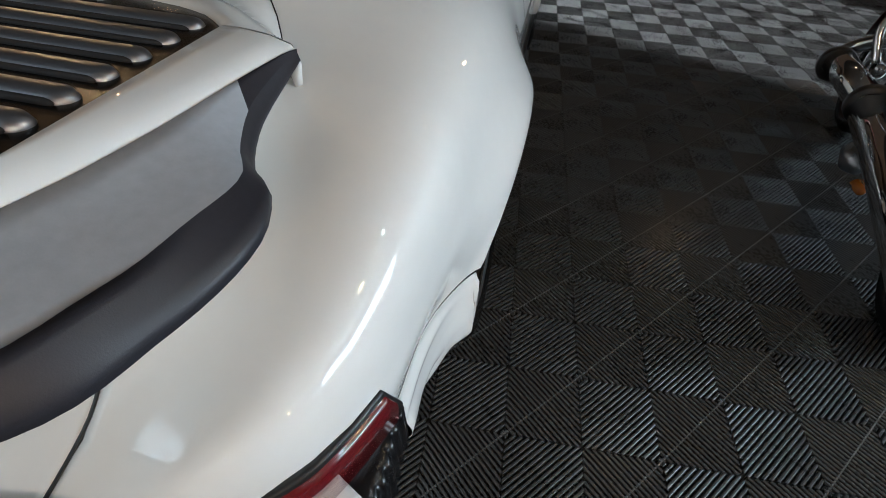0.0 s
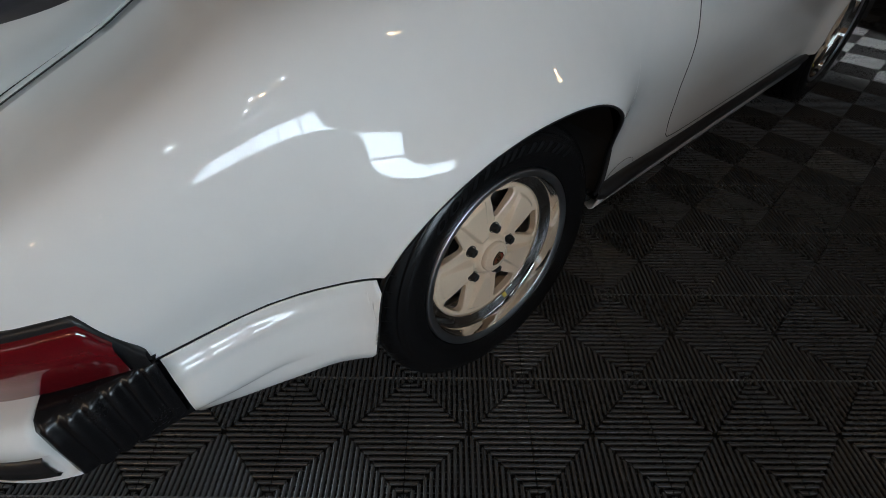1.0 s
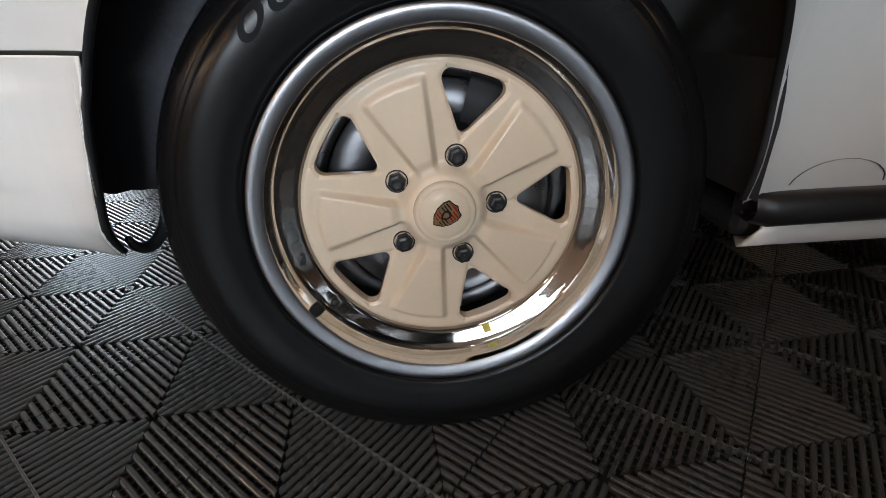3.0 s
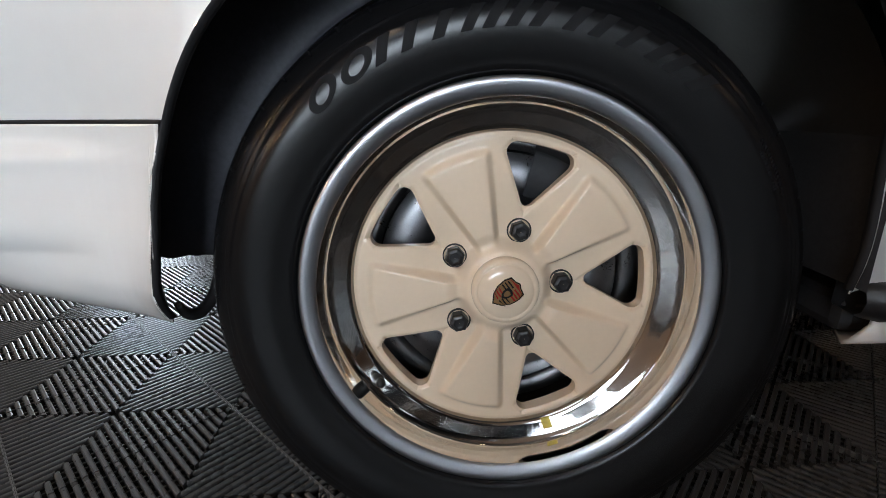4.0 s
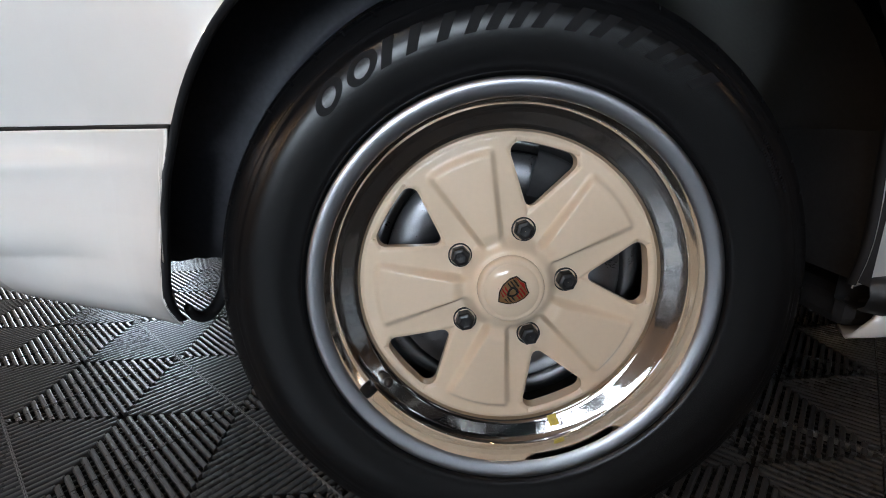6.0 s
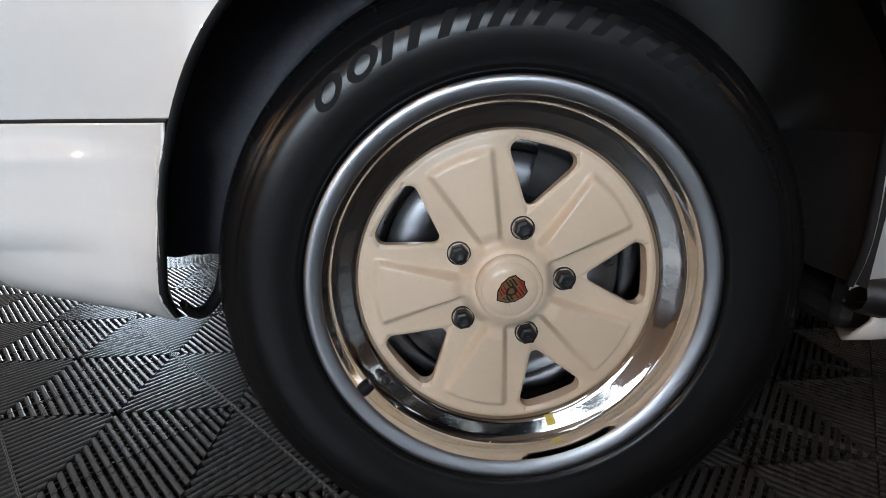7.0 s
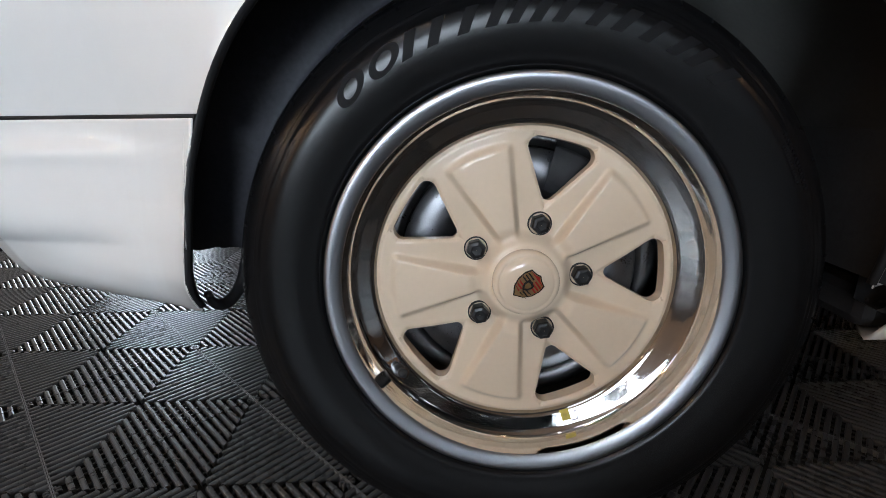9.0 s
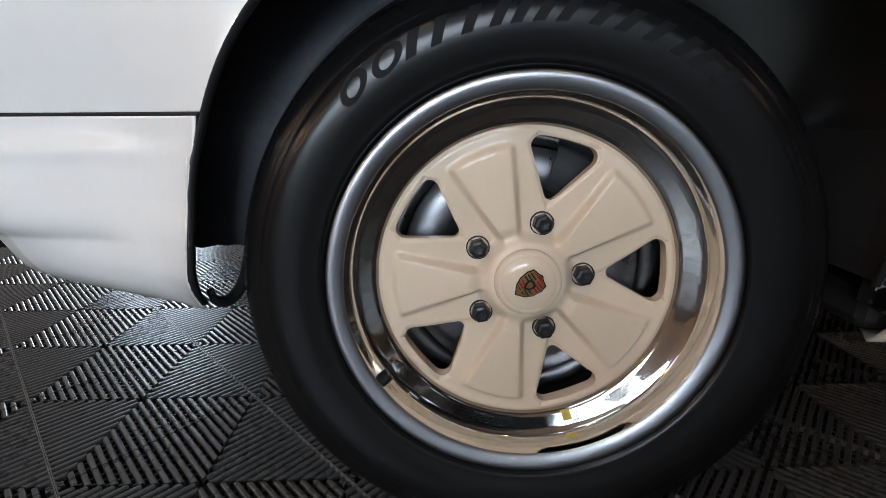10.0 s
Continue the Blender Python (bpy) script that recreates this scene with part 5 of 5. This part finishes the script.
def motorcycle():
    ob = thing("motorcycle", Matrix.Translation((0.6, -1.22, 0)) @ Matrix.Rotation(radians(-15), 4, "Z") @ Matrix.Translation((0.4, -0.20, 0)), "chromed cruiser motorcycle with leather trim, parked on tiles", "motorcycle")
    for x in (-0.72, 0.78):
        w = new("wheel")
        w.parent = ob
        w.matrix_local = pose(x, 0.0, 0.31)
        part("tyre", lathe([(0.23, 0.0), (0.245, -0.05), (0.28, -0.06), (0.31, -0.03), (0.312, 0.0), (0.31, 0.03), (0.28, 0.06), (0.245, 0.05)], 64, closed=True), RUBBER, w)
        part("rim", lathe([(0.235, -0.045), (0.215, -0.04), (0.21, 0.0), (0.215, 0.04), (0.235, 0.045)], 64), CHROME, w)
        part("hub", lathe([(0.0002, -0.06), (0.05, -0.055), (0.04, 0.0), (0.05, 0.055), (0.0002, 0.06)], 32), CHROME, w)
        for k in range(18):
            a = 2 * math.pi * k / 18
            part("spoke", tube([(0.045 * math.cos(a), 0.04 * (-1) ** k, 0.045 * math.sin(a)), (0.212 * math.cos(a + 0.2), 0, 0.212 * math.sin(a + 0.2))], 0.002, 5), CHROME, w)
    part("tank", tube([(-0.08, 0, 0.83), (0.0, 0, 0.86), (0.18, 0, 0.88), (0.36, 0, 0.86), (0.44, 0, 0.84)], [0.05, 0.13, 0.16, 0.13, 0.04], 20), DARK_RED, ob, "dark painted fuel tank")
    part("saddle", tube([(-0.75, 0, 0.72), (-0.6, 0, 0.72), (-0.3, 0, 0.69), (-0.1, 0, 0.74)], [0.06, 0.12, 0.15, 0.08], 16), TRIM, ob, "black leather saddle")
    part("engine_block", boxes(((-0.18, -0.14, 0.28), (0.24, 0.14, 0.55))), LUG, ob, "dark engine casing", smooth=False)
    for x, t in ((0.16, 0.16), (-0.10, -0.16)):
        for k in range(7):
            c = Vector((x + t * k * 0.14, 0, 0.56 + 0.032 * k))
            part("cooling_fin", boxes((c - Vector((0.085, 0.095, 0.008)), c + Vector((0.085, 0.095, 0.008)))), LUG, ob, smooth=False)
    # chrome pipes and guard on the near side
    part("exhaust_pipe", tube(spline([(0.20, 0.10, 0.60), (0.34, 0.15, 0.56), (0.45, 0.23, 0.49), (0.47, 0.29, 0.43), (0.41, 0.29, 0.41), (0.2, 0.25, 0.40)], 40), 0.030, 18), CHROME, ob, "chrome exhaust pipe")
    part("silencer", tube([(0.425, 0.30, 0.412), (0.41, 0.298, 0.412), (0.25, 0.265, 0.408), (0.02, 0.225, 0.398)], [0.044, 0.056, 0.058, 0.058], 24), CHROME, ob, "chrome exhaust heat shield")
    part("silencer", tube([(0.0, 0.222, 0.392), (-0.02, 0.220, 0.392), (-0.5, 0.20, 0.375), (-1.12, 0.205, 0.36), (-1.14, 0.205, 0.36)], [0.050, 0.064, 0.067, 0.067, 0.055], 24), CHROME, ob, "long chrome silencer")
    for q, r, yq in ((0.41, 0.072, 0.298), (0.01, 0.076, 0.223)):
        part("clamp", lathe_x(q, yq, 0.40, r), TRIM, ob, "black clamp ring")
    part("crash_bar", tube(spline([(0.42, -0.05, 0.74), (0.46, -0.30, 0.66), (0.45, -0.36, 0.52), (0.40, -0.33, 0.36), (0.34, -0.08, 0.28)], 40), 0.017, 14), CHROME, ob, "chrome crash bar")
    part("crash_bar", tube(spline([(0.30, 0.05, 0.70), (0.32, 0.20, 0.68), (0.30, 0.26, 0.60), (0.24, 0.22, 0.48)], 30), 0.016, 14), CHROME, ob, "chrome crash bar")
    part("footpeg", tube([(-0.20, 0.17, 0.265), (-0.19, 0.18, 0.262), (-0.17, 0.20, 0.26), (-0.10, 0.20, 0.262), (-0.06, 0.19, 0.268)], [0.02, 0.045, 0.052, 0.040, 0.02], 18), SATIN, ob, "worn pale metal footpeg")
    part("indicator", tube([(-0.42, 0.215, 0.27), (-0.37, 0.225, 0.27)], [0.014, 0.020], 14), LENS_AMBER, ob, "amber indicator lamp")
    part("leather_strap", tube(spline([(0.67, 0.09, 0.50), (0.465, 0.09, 0.425), (0.26, 0.09, 0.45), (0.095, 0.10, 0.47), (-0.08, 0.12, 0.48)], 20), 0.012, 8), material("tan_leather", (0.30, 0.17, 0.08), 0.6, var=0.2, scale=40), ob, "tan leather strap")
    part("fork", tube([(0.78, 0.08, 0.31), (0.46, 0.08, 0.98)], 0.024, 14), CHROME, ob)
    part("fork", tube([(0.78, -0.08, 0.31), (0.46, -0.08, 0.98)], 0.024, 14), CHROME, ob)
    part("handlebar", tube(spline([(0.18, 0.42, 1.02), (0.34, 0.30, 1.06), (0.44, 0.08, 1.02), (0.44, -0.08, 1.02), (0.34, -0.30, 1.06), (0.18, -0.42, 1.02)], 40), 0.013, 12), CHROME, ob)
    part("headlamp", tube([(0.50, 0, 0.88), (0.55, 0, 0.88), (0.64, 0, 0.88), (0.66, 0, 0.88)], [0.04, 0.09, 0.10, 0.085], 24), CHROME, ob)
    for x in (-0.72, 0.78):
        rows = [[(x + r * math.cos(a), y, 0.31 + r * math.sin(a)) for r, y in ((0.33, -0.085), (0.345, -0.06), (0.35, 0.0), (0.345, 0.06), (0.33, 0.085))] for a in (math.radians(10 + 10 * k) for k in range(17))]
        p = part("mudguard", loft(rows), DARK_RED, ob, "dark painted mudguard")
        p.modifiers.new("thickness", "SOLIDIFY").thickness = 0.003
    part("side_stand", tube([(0.05, -0.16, 0.27), (0.12, -0.30, 0.012)], 0.012, 8), TRIM, ob)
    return ob


motorcycle()

# ---- floor of interlocking ribbed tiles ----
TILE = 0.2 * math.sqrt(2)      # side of a tile
TURN = math.radians(3.56 - 45)
ORIGIN = Vector((-0.018, -0.107, 0))
RIBS = 22


def tile_geometry(fine=True):
    """One tile: four triangles of ribs that run square to the tile's edges, thin cross bars, and a rim."""
    V, F, M = [], [], []

    def add(ring0, ring1, mat, cap=True):
        b = len(V)
        V.extend(ring0 + ring1)
        n = len(ring0)
        for k in range(n - 1):
            F.append((b + k, b + k + 1, b + n + k + 1, b + n + k))
            M.append(mat)
        if cap:
            F.append(tuple(range(b, b + n)))
            F.append(tuple(range(b + 2 * n - 1, b + n - 1, -1)))
            M.extend((mat, mat))
    h = TILE / 2
    pitch = TILE / RIBS
    w = pitch * 0.30
    prof = [(-w, -0.009), (-w, -0.0030), (-w * 0.84, -0.0012), (-w * 0.48, -0.0003), (w * 0.48, -0.0003), (w * 0.84, -0.0012), (w, -0.0030), (w, -0.009)] if fine else [(-w, -0.008), (-w * 0.6, 0.0), (w * 0.6, 0.0), (w, -0.008)]
    for q in range(4):
        c, s = math.cos(q * math.pi / 2), math.sin(q * math.pi / 2)
        rot = lambda p: (p[0] * c - p[1] * s, p[0] * s + p[1] * c, p[2])
        for k in range(RIBS):
            u = -h + pitch * (k + 0.5)
            e0, e1 = -h + 0.0012, -abs(u) - 0.0010
            if e1 - e0 < 0.003:
                continue
            tap = 0.0 if not fine else 0.002
            r0 = [rot((u + a, e0, z)) for a, z in prof]
            # mitred inner end, along the diagonal
            r1 = [rot((u + a, min(e1, -abs(u + a) - 0.0010), z)) for a, z in prof]
            add(r0, r1, 0)
        if fine:
            for v in (0.1, 0.2, 0.3, 0.4, 0.5, 0.6, 0.7, 0.8):
                y = -h * (1 - v)
                x = h * (1 - v) - 0.003
                if x > 0.01:
                    add([rot((-x, y - 0.0012, -0.008)), rot((-x, y - 0.0012, -0.0052)), rot((-x, y + 0.0012, -0.0052)), rot((-x, y + 0.0012, -0.008))],
                        [rot((x, y - 0.0012, -0.008)), rot((x, y - 0.0012, -0.0052)), rot((x, y + 0.0012, -0.0052)), rot((x, y + 0.0012, -0.008))], 0, False)
        # paler rim along two opposite edges only
        if fine and q in (0, 2):
            add([rot((-h, -h + 0.0004, -0.010)), rot((-h, -h + 0.0004, -0.0012)), rot((-h, -h + 0.0020, -0.0012)), rot((-h, -h + 0.0020, -0.010))],
                [rot((h, -h + 0.0004, -0.010)), rot((h, -h + 0.0004, -0.0012)), rot((h, -h + 0.0020, -0.0012)), rot((h, -h + 0.0020, -0.010))], 1, False)
    return V, F, M


V, F, M = tile_geometry(True)
tile_mesh = bpy.data.meshes.new("floor_tile")
tile_mesh.from_pydata(V, [], F)
tile_mesh.materials.append(PLASTIC)
tile_mesh.materials.append(JOINT)
tile_mesh.polygons.foreach_set("material_index", M)
tile_mesh.update()
floor = tagged(part("floor", boxes(((X0, Y0, -0.028), (X1, Y1, -0.012))), FLOOR_BASE, smooth=False), "dark grey floor of interlocking ribbed plastic tiles", "floor", kind="structure")
cu, su = math.cos(TURN), math.sin(TURN)
cells = []
for i in range(-40, 41):
    for j in range(-40, 41):
        x = ORIGIN.x + TILE * ((i + 0.5) * cu - (j + 0.5) * su)
        y = ORIGIN.y + TILE * ((i + 0.5) * su + (j + 0.5) * cu)
        if X0 < x < X1 - 0.1 and Y0 < y < Y1:
            near = math.hypot(max(0, abs(x + 0.1) - 0.9), max(0, abs(y + 0.1) - 0.5))
            cells.append((near, x, y))
cells.sort()
for _, x, y in cells[:300]:
    o = new("floor_tile", tile_mesh)
    o.parent = floor
    o.matrix_local = Matrix.Translation((x, y, 0)) @ Matrix.Rotation(TURN, 4, "Z")
v0, f0, _ = tile_geometry(False)
v0 = np.array(v0)
v0 = np.stack([v0[:, 0] * cu - v0[:, 1] * su, v0[:, 0] * su + v0[:, 1] * cu, v0[:, 2]], 1)
VV, FF = [], []
for n, (_, x, y) in enumerate(cells[300:]):
    VV.append(v0 + np.array([x, y, 0]))
    FF.extend([tuple(a + n * len(v0) for a in f) for f in f0])
far_mesh = bpy.data.meshes.new("far_tiles")
far_mesh.from_pydata(np.concatenate(VV).tolist(), [], FF)
far_mesh.materials.append(PLASTIC)
far = new("far_tiles", far_mesh)
far.parent = floor
tagged(far, kind="stuff")
